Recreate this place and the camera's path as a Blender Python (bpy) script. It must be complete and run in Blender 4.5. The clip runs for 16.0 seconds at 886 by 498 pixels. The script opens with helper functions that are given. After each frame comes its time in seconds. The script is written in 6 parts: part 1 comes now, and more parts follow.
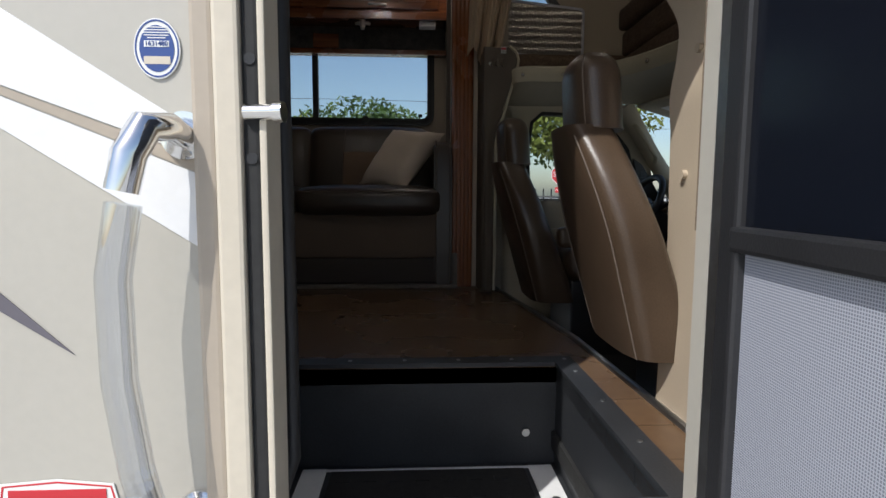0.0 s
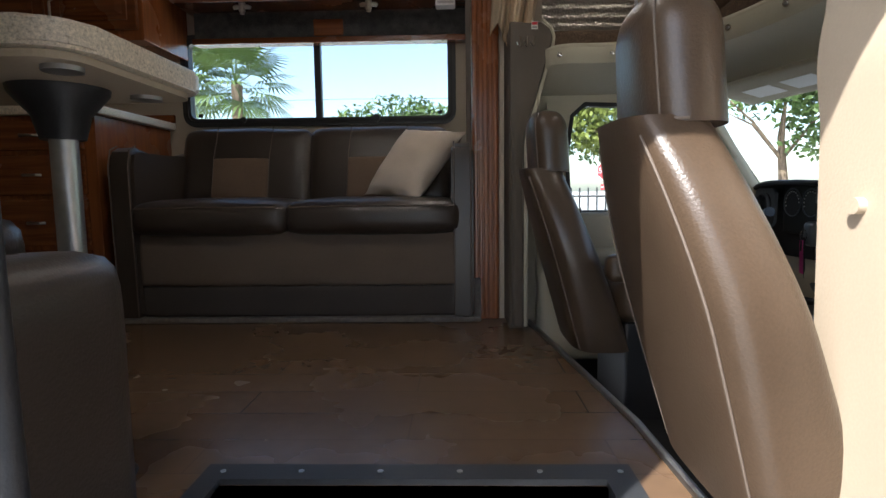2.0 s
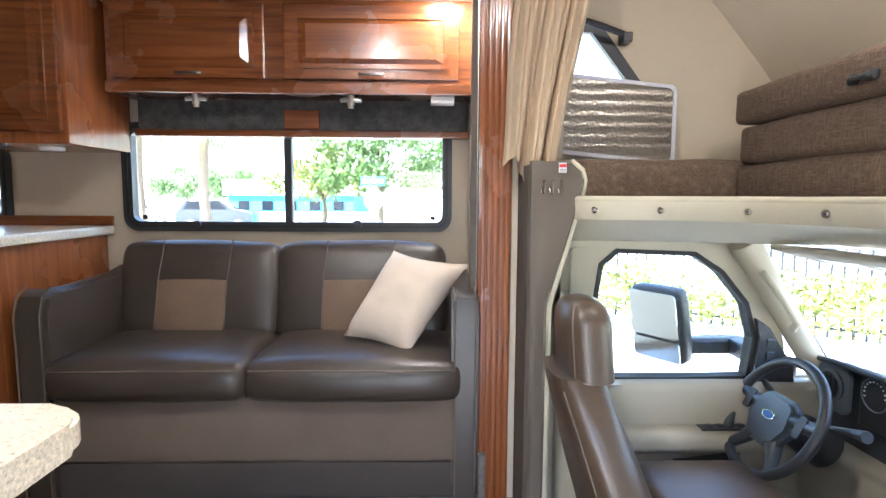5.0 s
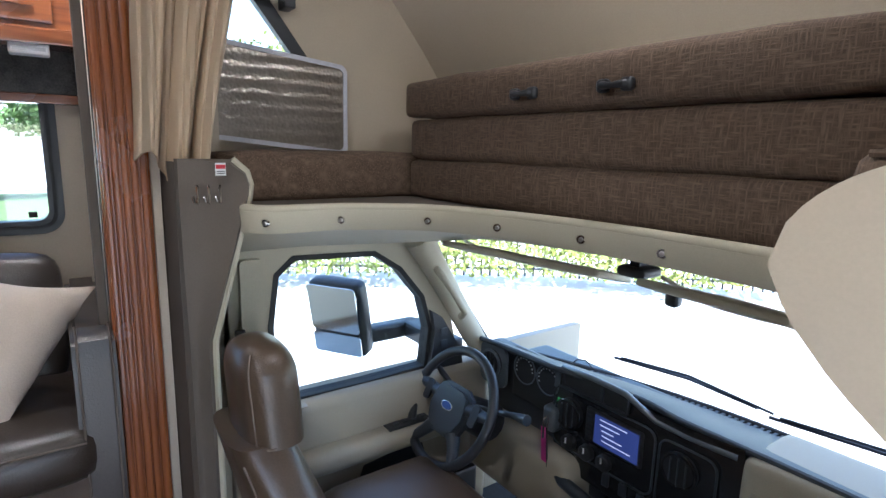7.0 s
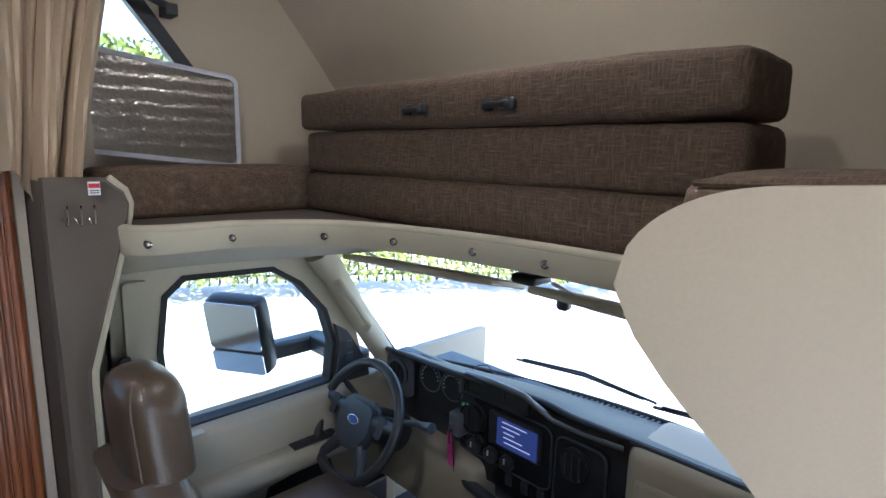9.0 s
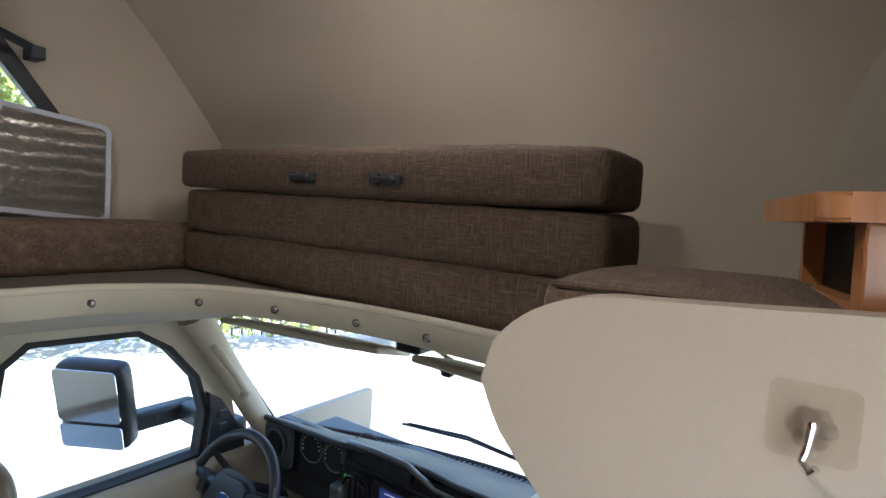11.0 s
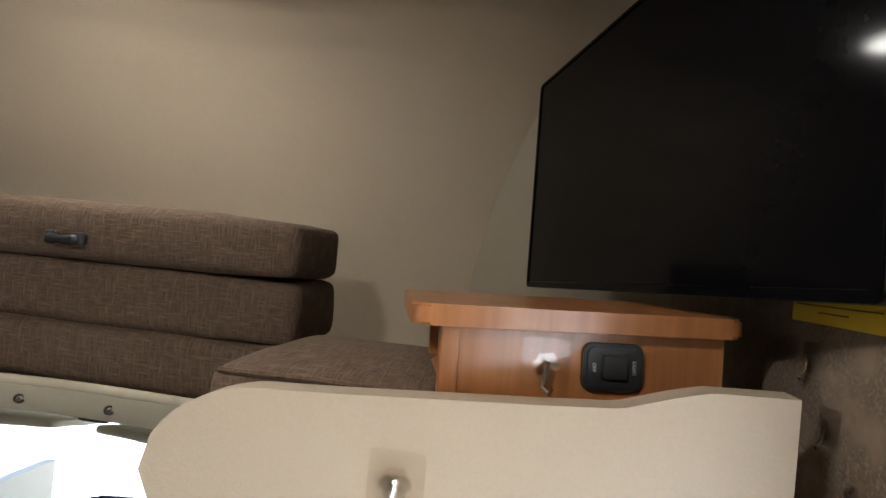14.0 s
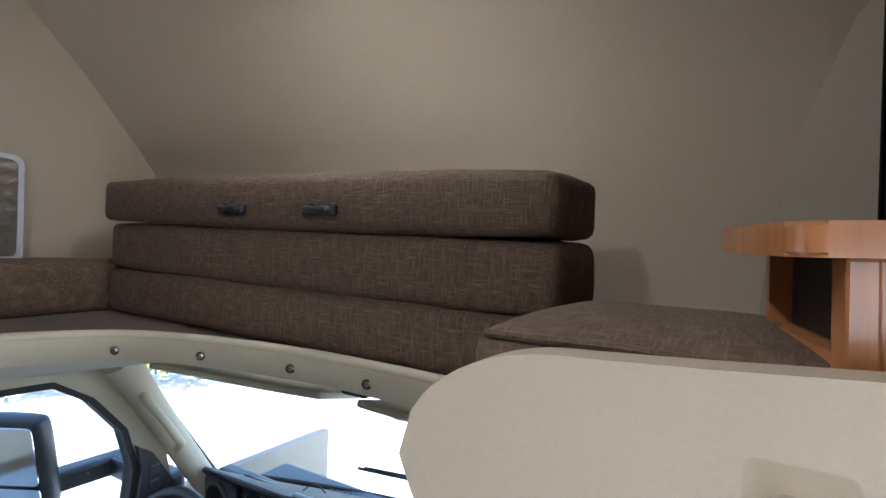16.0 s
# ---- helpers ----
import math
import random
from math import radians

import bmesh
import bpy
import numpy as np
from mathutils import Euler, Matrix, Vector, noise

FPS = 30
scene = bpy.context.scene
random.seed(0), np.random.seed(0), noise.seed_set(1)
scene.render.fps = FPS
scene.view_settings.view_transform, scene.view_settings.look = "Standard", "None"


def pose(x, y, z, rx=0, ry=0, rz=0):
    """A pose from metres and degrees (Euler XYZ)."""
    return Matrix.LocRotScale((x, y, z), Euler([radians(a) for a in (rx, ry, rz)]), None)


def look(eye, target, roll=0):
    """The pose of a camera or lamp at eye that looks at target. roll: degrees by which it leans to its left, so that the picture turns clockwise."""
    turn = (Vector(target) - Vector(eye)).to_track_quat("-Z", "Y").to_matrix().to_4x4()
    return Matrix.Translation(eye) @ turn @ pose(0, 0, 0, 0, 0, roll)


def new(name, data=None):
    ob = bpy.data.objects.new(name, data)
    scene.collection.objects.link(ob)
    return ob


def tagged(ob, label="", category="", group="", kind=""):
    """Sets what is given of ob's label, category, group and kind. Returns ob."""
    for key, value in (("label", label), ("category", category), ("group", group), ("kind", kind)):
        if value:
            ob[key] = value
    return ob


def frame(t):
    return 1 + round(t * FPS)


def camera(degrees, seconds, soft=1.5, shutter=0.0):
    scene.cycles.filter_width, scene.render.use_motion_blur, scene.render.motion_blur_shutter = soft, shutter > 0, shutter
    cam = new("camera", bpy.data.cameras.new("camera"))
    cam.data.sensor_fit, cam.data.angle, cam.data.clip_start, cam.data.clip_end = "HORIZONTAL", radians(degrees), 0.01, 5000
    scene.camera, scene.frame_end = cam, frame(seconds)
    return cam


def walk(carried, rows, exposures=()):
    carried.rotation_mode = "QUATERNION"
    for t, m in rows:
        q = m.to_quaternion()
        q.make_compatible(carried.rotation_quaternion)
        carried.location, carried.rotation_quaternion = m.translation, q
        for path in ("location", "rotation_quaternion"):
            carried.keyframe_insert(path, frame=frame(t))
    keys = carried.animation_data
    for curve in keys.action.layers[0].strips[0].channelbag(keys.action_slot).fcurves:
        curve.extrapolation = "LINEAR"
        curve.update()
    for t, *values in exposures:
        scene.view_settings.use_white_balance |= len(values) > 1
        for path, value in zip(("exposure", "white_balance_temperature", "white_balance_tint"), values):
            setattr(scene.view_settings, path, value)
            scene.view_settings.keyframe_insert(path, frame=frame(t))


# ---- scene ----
cam = camera(78.0, 16.0)
PATH = [
    (0, (-0.013, -0.981, 1.303), (0.094, 1.007, 1.106), 0.3),
    (0.5, (-0.016, -0.853, 1.304), (0.055, 1.134, 1.092), 0.2),
    (1, (0.037, -0.703, 1.321), (0.07, 1.285, 1.111), 0.1),
    (1.5, (0.085, -0.609, 1.356), (0.084, 1.381, 1.149), -0.2),
    (2, (0.119, -0.442, 1.371), (0.067, 1.547, 1.165), -0.7),
    (2.5, (0.102, -0.276, 1.411), (0.022, 1.714, 1.217), -1.0),
    (3, (0.108, -0.131, 1.587), (-0.022, 1.855, 1.393), -1.5),
    (3.2, (0.094, -0.124, 1.639), (-0.044, 1.862, 1.451), -1.1),
    (5.3, (0.017, 0.116, 1.921), (0.165, 2.102, 1.735), 0.9),
    (5.5, (0.041, 0.156, 1.914), (0.286, 2.133, 1.736), 1.0),
    (6, (0.051, 0.282, 1.985), (0.618, 2.184, 1.737), 1.2),
    (6.5, (0.067, 0.35, 2.024), (0.931, 2.135, 1.764), 2.0),
    (7, (0.095, 0.360, 2.069), (1.238, 1.962, 1.707), 1.4),
    (7.5, (0.105, 0.318, 2.058), (1.365, 1.822, 1.658), 1.3),
    (8, (0.097, 0.308, 2.044), (1.405, 1.774, 1.668), 1.3),
    (8.5, (0.115, 0.327, 2.07), (1.47, 1.755, 1.714), 1.2),
    (11, (0.13, 0.306, 2.147), (1.773, 1.438, 2.004), 3.8),
    (11.5, (0.079, 0.32, 2.165), (1.877, 1.193, 2.094), 5.1),
    (12, (0.076, 0.286, 2.191), (1.961, 0.952, 2.16), 5.2),
    (12.5, (0.067, 0.243, 2.211), (2.008, 0.726, 2.232), 5.9),
    (13, (0.065, 0.201, 2.23), (2.035, 0.543, 2.262), 5.5),
    (13.5, (0.067, 0.175, 2.236), (2.041, 0.494, 2.279), 5.6),
    (14, (0.072, 0.189, 2.233), (2.049, 0.489, 2.276), 5.6),
    (14.5, (0.069, 0.235, 2.223), (2.047, 0.526, 2.26), 5.3),
    (15, (0.077, 0.284, 2.204), (2.038, 0.675, 2.221), 4.7),
    (15.5, (0.124, 0.321, 2.178), (2.011, 0.984, 2.164), 3.7),
    (16, (0.242, 0.317, 2.162), (1.948, 1.36, 2.116), 2.5),
]
EXPOSURES = [(0.0, 0.0, 6350, 10), (1.0, 0.05, 6450, 10), (2.0, 1.65, 6300, 10), (3.0, 3.05, 6450, 10), (5.5, 3.9, 5650, 10), (7.0, 2.85, 5450, 10), (8.5, 2.68, 5400, 10), (11.0, 2.45, 5700, 10), (13.5, 2.85, 6150, 10), (15.5, 2.85, 5750, 10), (16.0, 2.65, 5450, 10)]
walk(cam, [(t, look(eye, target, roll)) for t, eye, target, roll in PATH], EXPOSURES)

# world and sun
world = bpy.data.worlds.new("world")
scene.world = world
world.use_nodes = True
wn = world.node_tree
sky = wn.nodes.new("ShaderNodeTexSky")
sky.sky_type = "NISHITA"
sky.sun_disc = False
SUN_DIR = Vector((0.42, 0.50, -0.76)).normalized()
sky.sun_elevation = math.asin(-SUN_DIR.z)
sky.sun_rotation = math.atan2(-SUN_DIR.x, -SUN_DIR.y)
sky.dust_density = 1.5
wn.nodes["Background"].inputs[1].default_value = 0.15
wn.links.new(sky.outputs[0], wn.nodes["Background"].inputs[0])
sun = new("sun", bpy.data.lights.new("sun", "SUN"))
sun.data.energy, sun.data.angle, sun.data.color = 4.0, radians(0.5), (1.0, 0.97, 0.92)
sun.rotation_euler = SUN_DIR.to_track_quat("-Z", "Y").to_euler()

# added area lamp before the windscreen, standing in for more sky light in the cab
screen_fill = new("windscreen_sky", bpy.data.lights.new("windscreen_sky", "AREA"))
screen_fill.data.shape, screen_fill.data.size, screen_fill.data.size_y, screen_fill.data.energy, screen_fill.data.color = "RECTANGLE", 1.9, 0.8, 1.5, (0.92, 0.96, 1.0)
screen_fill.matrix_world = look((2.25, 0.9, 2.25), (1.5, 0.95, 1.2))


# ---------------- materials ----------------
def material(name, color, rough=0.6, metal=0.0, vary=0.12, scale=6.0, fine=60.0, bump=0.15, coat=0.0, spread=None, stretch=(1, 1, 1)):
    """A surface with variation at two scales (stains and grain) and fine relief."""
    m = bpy.data.materials.new(name)
    m.use_nodes = True
    n, l = m.node_tree.nodes, m.node_tree.links
    b = n["Principled BSDF"]
    co = n.new("ShaderNodeTexCoord")
    mp = n.new("ShaderNodeMapping")
    mp.inputs["Scale"].default_value = stretch
    l.new(co.outputs["Object"], mp.inputs[0])
    big, small = n.new("ShaderNodeTexNoise"), n.new("ShaderNodeTexNoise")
    big.inputs["Scale"].default_value, small.inputs["Scale"].default_value = scale, fine
    big.inputs["Detail"].default_value, small.inputs["Detail"].default_value = 4, 3
    l.new(mp.outputs[0], big.inputs["Vector"])
    l.new(mp.outputs[0], small.inputs["Vector"])
    mix = n.new("ShaderNodeMath")
    mix.operation = "MULTIPLY_ADD"
    mix.inputs[1].default_value = 0.45
    half = n.new("ShaderNodeMath")
    half.operation = "MULTIPLY"
    half.inputs[1].default_value = 0.55
    l.new(big.outputs["Fac"], half.inputs[0])
    l.new(small.outputs["Fac"], mix.inputs[0])
    l.new(half.outputs[0], mix.inputs[2])
    ramp = n.new("ShaderNodeValToRGB")
    dark = tuple(c * (1 - vary) for c in color)
    light = spread or tuple(min(1, c * (1 + vary)) for c in color)
    ramp.color_ramp.elements[0].position, ramp.color_ramp.elements[1].position = 0.35, 0.66
    ramp.color_ramp.elements[0].color, ramp.color_ramp.elements[1].color = (*dark, 1), (*light, 1)
    l.new(mix.outputs[0], ramp.inputs[0])
    l.new(ramp.outputs[0], b.inputs["Base Color"])
    rr = n.new("ShaderNodeMapRange")
    rr.inputs[3].default_value, rr.inputs[4].default_value = max(0.03, rough - 0.08), min(1, rough + 0.08)
    l.new(big.outputs["Fac"], rr.inputs[0])
    l.new(rr.outputs[0], b.inputs["Roughness"])
    b.inputs["Metallic"].default_value = metal
    b.inputs["Coat Weight"].default_value = coat
    b.inputs["Coat Roughness"].default_value = 0.12
    if bump:
        bp = n.new("ShaderNodeBump")
        bp.inputs["Strength"].default_value, bp.inputs["Distance"].default_value = bump, 0.004
        l.new(small.outputs["Fac"], bp.inputs["Height"])
        l.new(bp.outputs[0], b.inputs["Normal"])
    return m


def woven(name, color, light, scale=560.0):
    """Slubbed cloth: two crossed sets of stretched threads."""
    m = material(name, color, 0.9, vary=0.2, scale=5, fine=120, bump=0.0)
    n, l = m.node_tree.nodes, m.node_tree.links
    b = n["Principled BSDF"]
    co = n["Texture Coordinate"]
    outs = []
    for st in ((scale, scale * 0.12, scale), (scale * 0.12, scale, scale * 0.12)):
        mp, tx = n.new("ShaderNodeMapping"), n.new("ShaderNodeTexNoise")
        mp.inputs["Scale"].default_value = (st[0] * 0.5, st[1] * 0.5, st[2] * 0.5)
        tx.inputs["Scale"].default_value, tx.inputs["Detail"].default_value = 1.0, 2
        l.new(co.outputs["Object"], mp.inputs[0])
        l.new(mp.outputs[0], tx.inputs["Vector"])
        outs.append(tx)
    mx = n.new("ShaderNodeMath")
    mx.operation = "MAXIMUM"
    l.new(outs[0].outputs["Fac"], mx.inputs[0])
    l.new(outs[1].outputs["Fac"], mx.inputs[1])
    ramp = n.new("ShaderNodeValToRGB")
    ramp.color_ramp.elements[0].position, ramp.color_ramp.elements[1].position = 0.42, 0.8
    ramp.color_ramp.elements[0].color, ramp.color_ramp.elements[1].color = (*color, 1), (*light, 1)
    l.new(mx.outputs[0], ramp.inputs[0])
    l.new(ramp.outputs[0], b.inputs["Base Color"])
    bp = n.new("ShaderNodeBump")
    bp.inputs["Strength"].default_value, bp.inputs["Distance"].default_value = 0.5, 0.003
    l.new(mx.outputs[0], bp.inputs["Height"])
    l.new(bp.outputs[0], b.inputs["Normal"])
    return m


def timber(name, color, dark, rough=0.3, axis=2):
    """Stained, varnished wood with grain along one axis."""
    m = material(name, color, rough, vary=0.15, scale=3, bump=0.0, coat=0.35)
    n, l = m.node_tree.nodes, m.node_tree.links
    b = n["Principled BSDF"]
    co = n["Texture Coordinate"]
    mp, tx = n.new("ShaderNodeMapping"), n.new("ShaderNodeTexNoise")
    st = [42.0, 42.0, 42.0]
    st[axis] = 2.2
    mp.inputs["Scale"].default_value = st
    tx.inputs["Scale"].default_value, tx.inputs["Detail"].default_value, tx.inputs["Distortion"].default_value = 1.0, 5, 0.7
    l.new(co.outputs["Object"], mp.inputs[0])
    l.new(mp.outputs[0], tx.inputs["Vector"])
    ramp = n.new("ShaderNodeValToRGB")
    ramp.color_ramp.elements[0].position, ramp.color_ramp.elements[1].position = 0.3, 0.7
    ramp.color_ramp.elements[0].color, ramp.color_ramp.elements[1].color = (*dark, 1), (*color, 1)
    l.new(tx.outputs["Fac"], ramp.inputs[0])
    l.new(ramp.outputs[0], b.inputs["Base Color"])
    return m


def plain(name, color, rough=0.5, metal=0.0, emit=0.0):
    m = bpy.data.materials.new(name)
    m.use_nodes = True
    b = m.node_tree.nodes["Principled BSDF"]
    b.inputs["Base Color"].default_value = (*color, 1)
    b.inputs["Roughness"].default_value = rough
    b.inputs["Metallic"].default_value = metal
    if emit:
        b.inputs["Emission Color"].default_value = (*color, 1)
        b.inputs["Emission Strength"].default_value = emit
    return m


def glass(name, color=(1, 1, 1), mixing=0.06):
    """A thin clear pane: mostly see-through, with a mirror gloss."""
    m = bpy.data.materials.new(name)
    m.use_nodes = True
    n, l = m.node_tree.nodes, m.node_tree.links
    n.remove(n["Principled BSDF"])
    t, g, mx = n.new("ShaderNodeBsdfTransparent"), n.new("ShaderNodeBsdfGlossy"), n.new("ShaderNodeMixShader")
    t.inputs[0].default_value = (*color, 1)
    g.inputs["Roughness"].default_value = 0.02
    mx.inputs[0].default_value = mixing
    l.new(t.outputs[0], mx.inputs[1])
    l.new(g.outputs[0], mx.inputs[2])
    l.new(mx.outputs[0], n["Material Output"].inputs[0])
    return m


M_GEL = material("gelcoat_beige", (0.47, 0.445, 0.39), 0.32, vary=0.03, scale=2, bump=0.02, coat=0.3)
M_TRIM = material("cream_trim", (0.60, 0.54, 0.44), 0.45, vary=0.05, bump=0.03)
M_WHITE = material("white_paint", (0.78, 0.78, 0.78), 0.4, vary=0.03, bump=0.02)
M_GREY = material("grey_vinyl_stripe", (0.13, 0.12, 0.14), 0.4, vary=0.05, bump=0.02)
M_TAUPE = material("taupe_vinyl_stripe", (0.42, 0.36, 0.29), 0.4, vary=0.04, bump=0.02)
M_BLACK = material("black_plastic", (0.022, 0.022, 0.024), 0.42, vary=0.2, fine=300, bump=0.12)
M_RUBBER = material("black_rubber", (0.02, 0.02, 0.02), 0.75, vary=0.3, bump=0.2)
M_STEEL = material("black_powder_coat", (0.03, 0.032, 0.036), 0.45, vary=0.25, fine=220, bump=0.12)
M_CHROME = material("chrome", (0.8, 0.8, 0.8), 0.09, metal=1.0, vary=0.05, bump=0.0)
M_PEWTER = material("pewter", (0.45, 0.42, 0.38), 0.3, metal=1.0, vary=0.15, bump=0.05)
M_ALU = material("aluminium", (0.55, 0.55, 0.55), 0.38, metal=1.0, vary=0.1, bump=0.05)
M_ACRYL = glass("clear_acrylic", (0.93, 0.95, 0.97), 0.42)
M_GLASS = glass("window_glass", (0.90, 0.93, 0.93), 0.05)
M_TINT = material("dark_tinted_glass", (0.008, 0.010, 0.016), 0.22, vary=0.1, scale=1.5, bump=0.0)
M_LEATHER = material("dark_brown_leather", (0.050, 0.037, 0.029), 0.34, vary=0.16, scale=4, fine=190, bump=0.22)
M_SUEDE = material("brown_microfibre", (0.135, 0.098, 0.072), 0.9, vary=0.12, scale=5, fine=240, bump=0.2)
M_SUEDE_D = material("dark_microfibre", (0.055, 0.044, 0.038), 0.85, vary=0.15, scale=5, fine=240, bump=0.2)
M_PATCH = material("tan_suede_patch", (0.15, 0.095, 0.062), 0.8, vary=0.15, scale=7, fine=200, bump=0.2)
M_SEAT = material("brown_seat_vinyl", (0.072, 0.047, 0.030), 0.33, vary=0.16, scale=5, fine=200, bump=0.18)
M_PIPE = material("piping_thread", (0.13, 0.10, 0.078), 0.75, vary=0.1)
M_PILLOW = material("cream_cotton", (0.56, 0.46, 0.37), 0.9, vary=0.08, scale=6, fine=260, bump=0.3)
M_CHERRY = timber("cherry_wood", (0.235, 0.072, 0.021), (0.10, 0.026, 0.008), 0.26, 0)
M_CHERRY_V = timber("cherry_wood_upright", (0.30, 0.095, 0.028), (0.18, 0.052, 0.016), 0.26, 2)
M_SHELFWOOD = timber("orange_oak", (0.50, 0.215, 0.078), (0.34, 0.13, 0.042), 0.3, 2)
M_WALL = material("beige_wall_vinyl", (0.46, 0.385, 0.295), 0.7, vary=0.05, scale=3, fine=150, bump=0.10)
M_CAP = material("tan_fabric_liner", (0.47, 0.39, 0.285), 0.85, vary=0.05, scale=2.2, fine=260, bump=0.12)
M_VINYL = material("cream_padded_vinyl", (0.48, 0.395, 0.295), 0.5, vary=0.04, scale=3, fine=240, bump=0.10)
M_LINER = material("cab_headliner", (0.47, 0.42, 0.31), 0.75, vary=0.05, scale=3, fine=300, bump=0.08)
M_CABPL = material("cab_tan_plastic", (0.34, 0.29, 0.21), 0.55, vary=0.06, scale=4, fine=300, bump=0.12)
M_DASH = material("dash_charcoal", (0.03, 0.034, 0.04), 0.36, vary=0.12, scale=4, fine=320, bump=0.15)
M_GLOSS = material("piano_black_plastic", (0.012, 0.013, 0.015), 0.16, vary=0.2, scale=3, fine=200, bump=0.02)
M_SATIN = material("satin_grey_trim", (0.16, 0.18, 0.20), 0.32, metal=0.5, vary=0.06, bump=0.02)
M_DASHTOP = material("dash_top_slate", (0.026, 0.031, 0.036), 0.5, vary=0.08, scale=4, fine=320, bump=0.15)
M_PANELBR = material("taupe_panel_cloth", (0.115, 0.092, 0.072), 0.85, vary=0.08, scale=4, fine=280, bump=0.12)
M_WOVEN = woven("brown_woven_cloth", (0.084, 0.053, 0.035), (0.205, 0.137, 0.088))
M_FABWALL = woven("tan_woven_wallcloth", (0.155, 0.115, 0.080), (0.30, 0.23, 0.16), 420)
M_CURTAIN = material("beige_curtain", (0.53, 0.41, 0.28), 0.85, vary=0.08, scale=4, fine=300, bump=0.15)
M_VALANCE = material("dark_patterned_cloth", (0.028, 0.03, 0.032), 0.85, vary=0.4, scale=24, fine=180, bump=0.2, spread=(0.085, 0.08, 0.075))
M_STONE = material("speckled_counter", (0.62, 0.53, 0.41), 0.3, vary=0.35, scale=160, fine=420, bump=0.02)
M_CARPET = material("grey_carpet_trim", (0.16, 0.14, 0.125), 0.95, vary=0.3, scale=60, fine=300, bump=0.8)
M_FOILEDGE = material("grey_binding", (0.55, 0.54, 0.58), 0.7, vary=0.1)
M_CLEAR = glass("clear_plastic_film", (0.975, 0.965, 0.95), 0.02)
M_PETAL = glass("clear_plastic_petal", (0.97, 0.96, 0.95), 0.08)
M_RED = plain("red_print", (0.55, 0.03, 0.04), 0.5)
M_BLUE = plain("blue_print", (0.03, 0.07, 0.25), 0.5)
M_PAPER = plain("white_print", (0.8, 0.8, 0.78), 0.5)
M_YELLOW = plain("yellow_print", (0.75, 0.52, 0.02), 0.5)
# flat black: printed marks, and the painted shade in the shelf cubby
M_INK_SHADE = plain("black_print_and_shade", (0.02, 0.02, 0.02), 0.5)
M_LAMP = plain("lamp_lens", (1.0, 0.93, 0.83), 0.4, 0, 58.0)
M_LAMP_DIM = plain("dim_lamp_lens", (1.0, 0.93, 0.83), 0.4, 0, 24.0)
M_LAMP_LOW = plain("low_lamp_lens", (1.0, 0.93, 0.83), 0.4, 0, 20.0)
M_SCREEN = material("television_screen", (0.004, 0.004, 0.005), 0.10, vary=0.2, scale=1.5, bump=0.0)
M_SCREEN.node_tree.nodes["Principled BSDF"].inputs["Specular IOR Level"].default_value = 0.08
M_TINT.node_tree.nodes["Principled BSDF"].inputs["Specular IOR Level"].default_value = 0.3
M_PINK = plain("pink_strap", (0.6, 0.05, 0.25), 0.7)
M_CONC = material("pale_concrete", (0.46, 0.45, 0.42), 0.9, vary=0.15, scale=0.6, fine=12, bump=0.3)
M_GRASS = material("mown_grass", (0.075, 0.115, 0.03), 0.95, vary=0.3, scale=1.2, fine=40, bump=0.5)
M_LEAF = material("tree_leaf", (0.07, 0.125, 0.028), 0.6, vary=0.35, scale=2.0, fine=9, bump=0.0)
M_LEAFY = material("yellow_green_leaf", (0.16, 0.19, 0.035), 0.6, vary=0.35, scale=2.0, fine=9, bump=0.0)
M_PALM = material("palm_frond", (0.10, 0.155, 0.04), 0.55, vary=0.3, scale=3.0, fine=30, bump=0.0)
M_BARK = material("bark", (0.17, 0.125, 0.085), 0.95, vary=0.3, scale=8, fine=50, bump=0.6)
M_TEAL = material("teal_stucco", (0.05, 0.42, 0.55), 0.8, vary=0.06, bump=0.1)
M_FENCE = material("black_iron", (0.02, 0.022, 0.025), 0.5, vary=0.2, bump=0.1)
M_CARW = material("white_car_paint", (0.7, 0.7, 0.72), 0.25, vary=0.03, bump=0.0, coat=0.6)
M_CARD = material("dark_car_paint", (0.03, 0.035, 0.05), 0.25, vary=0.05, bump=0.0, coat=0.6)


def mesh_screen():
    m = material("grey_insect_mesh", (0.36, 0.38, 0.43), 0.7, vary=0.03, scale=2, bump=0.0)
    n, l = m.node_tree.nodes, m.node_tree.links
    b = n["Principled BSDF"]
    w1, w2 = n.new("ShaderNodeTexWave"), n.new("ShaderNodeTexWave")
    w1.bands_direction, w2.bands_direction = "Z", "Y"
    mx = n.new("ShaderNodeMath")
    mx.operation = "MAXIMUM"
    for w, k in ((w1, 0), (w2, 1)):
        w.inputs["Scale"].default_value = 90
        l.new(n["Texture Coordinate"].outputs["Object"], w.inputs["Vector"])
        l.new(w.outputs["Fac"], mx.inputs[k])
    ramp = n.new("ShaderNodeValToRGB")
    ramp.color_ramp.elements[0].position, ramp.color_ramp.elements[1].position = 0.5, 0.95
    ramp.color_ramp.elements[0].color, ramp.color_ramp.elements[1].color = (0.17, 0.18, 0.22, 1), (0.42, 0.44, 0.50, 1)
    l.new(mx.outputs[0], ramp.inputs[0])
    l.new(ramp.outputs[0], b.inputs["Base Color"])
    return m


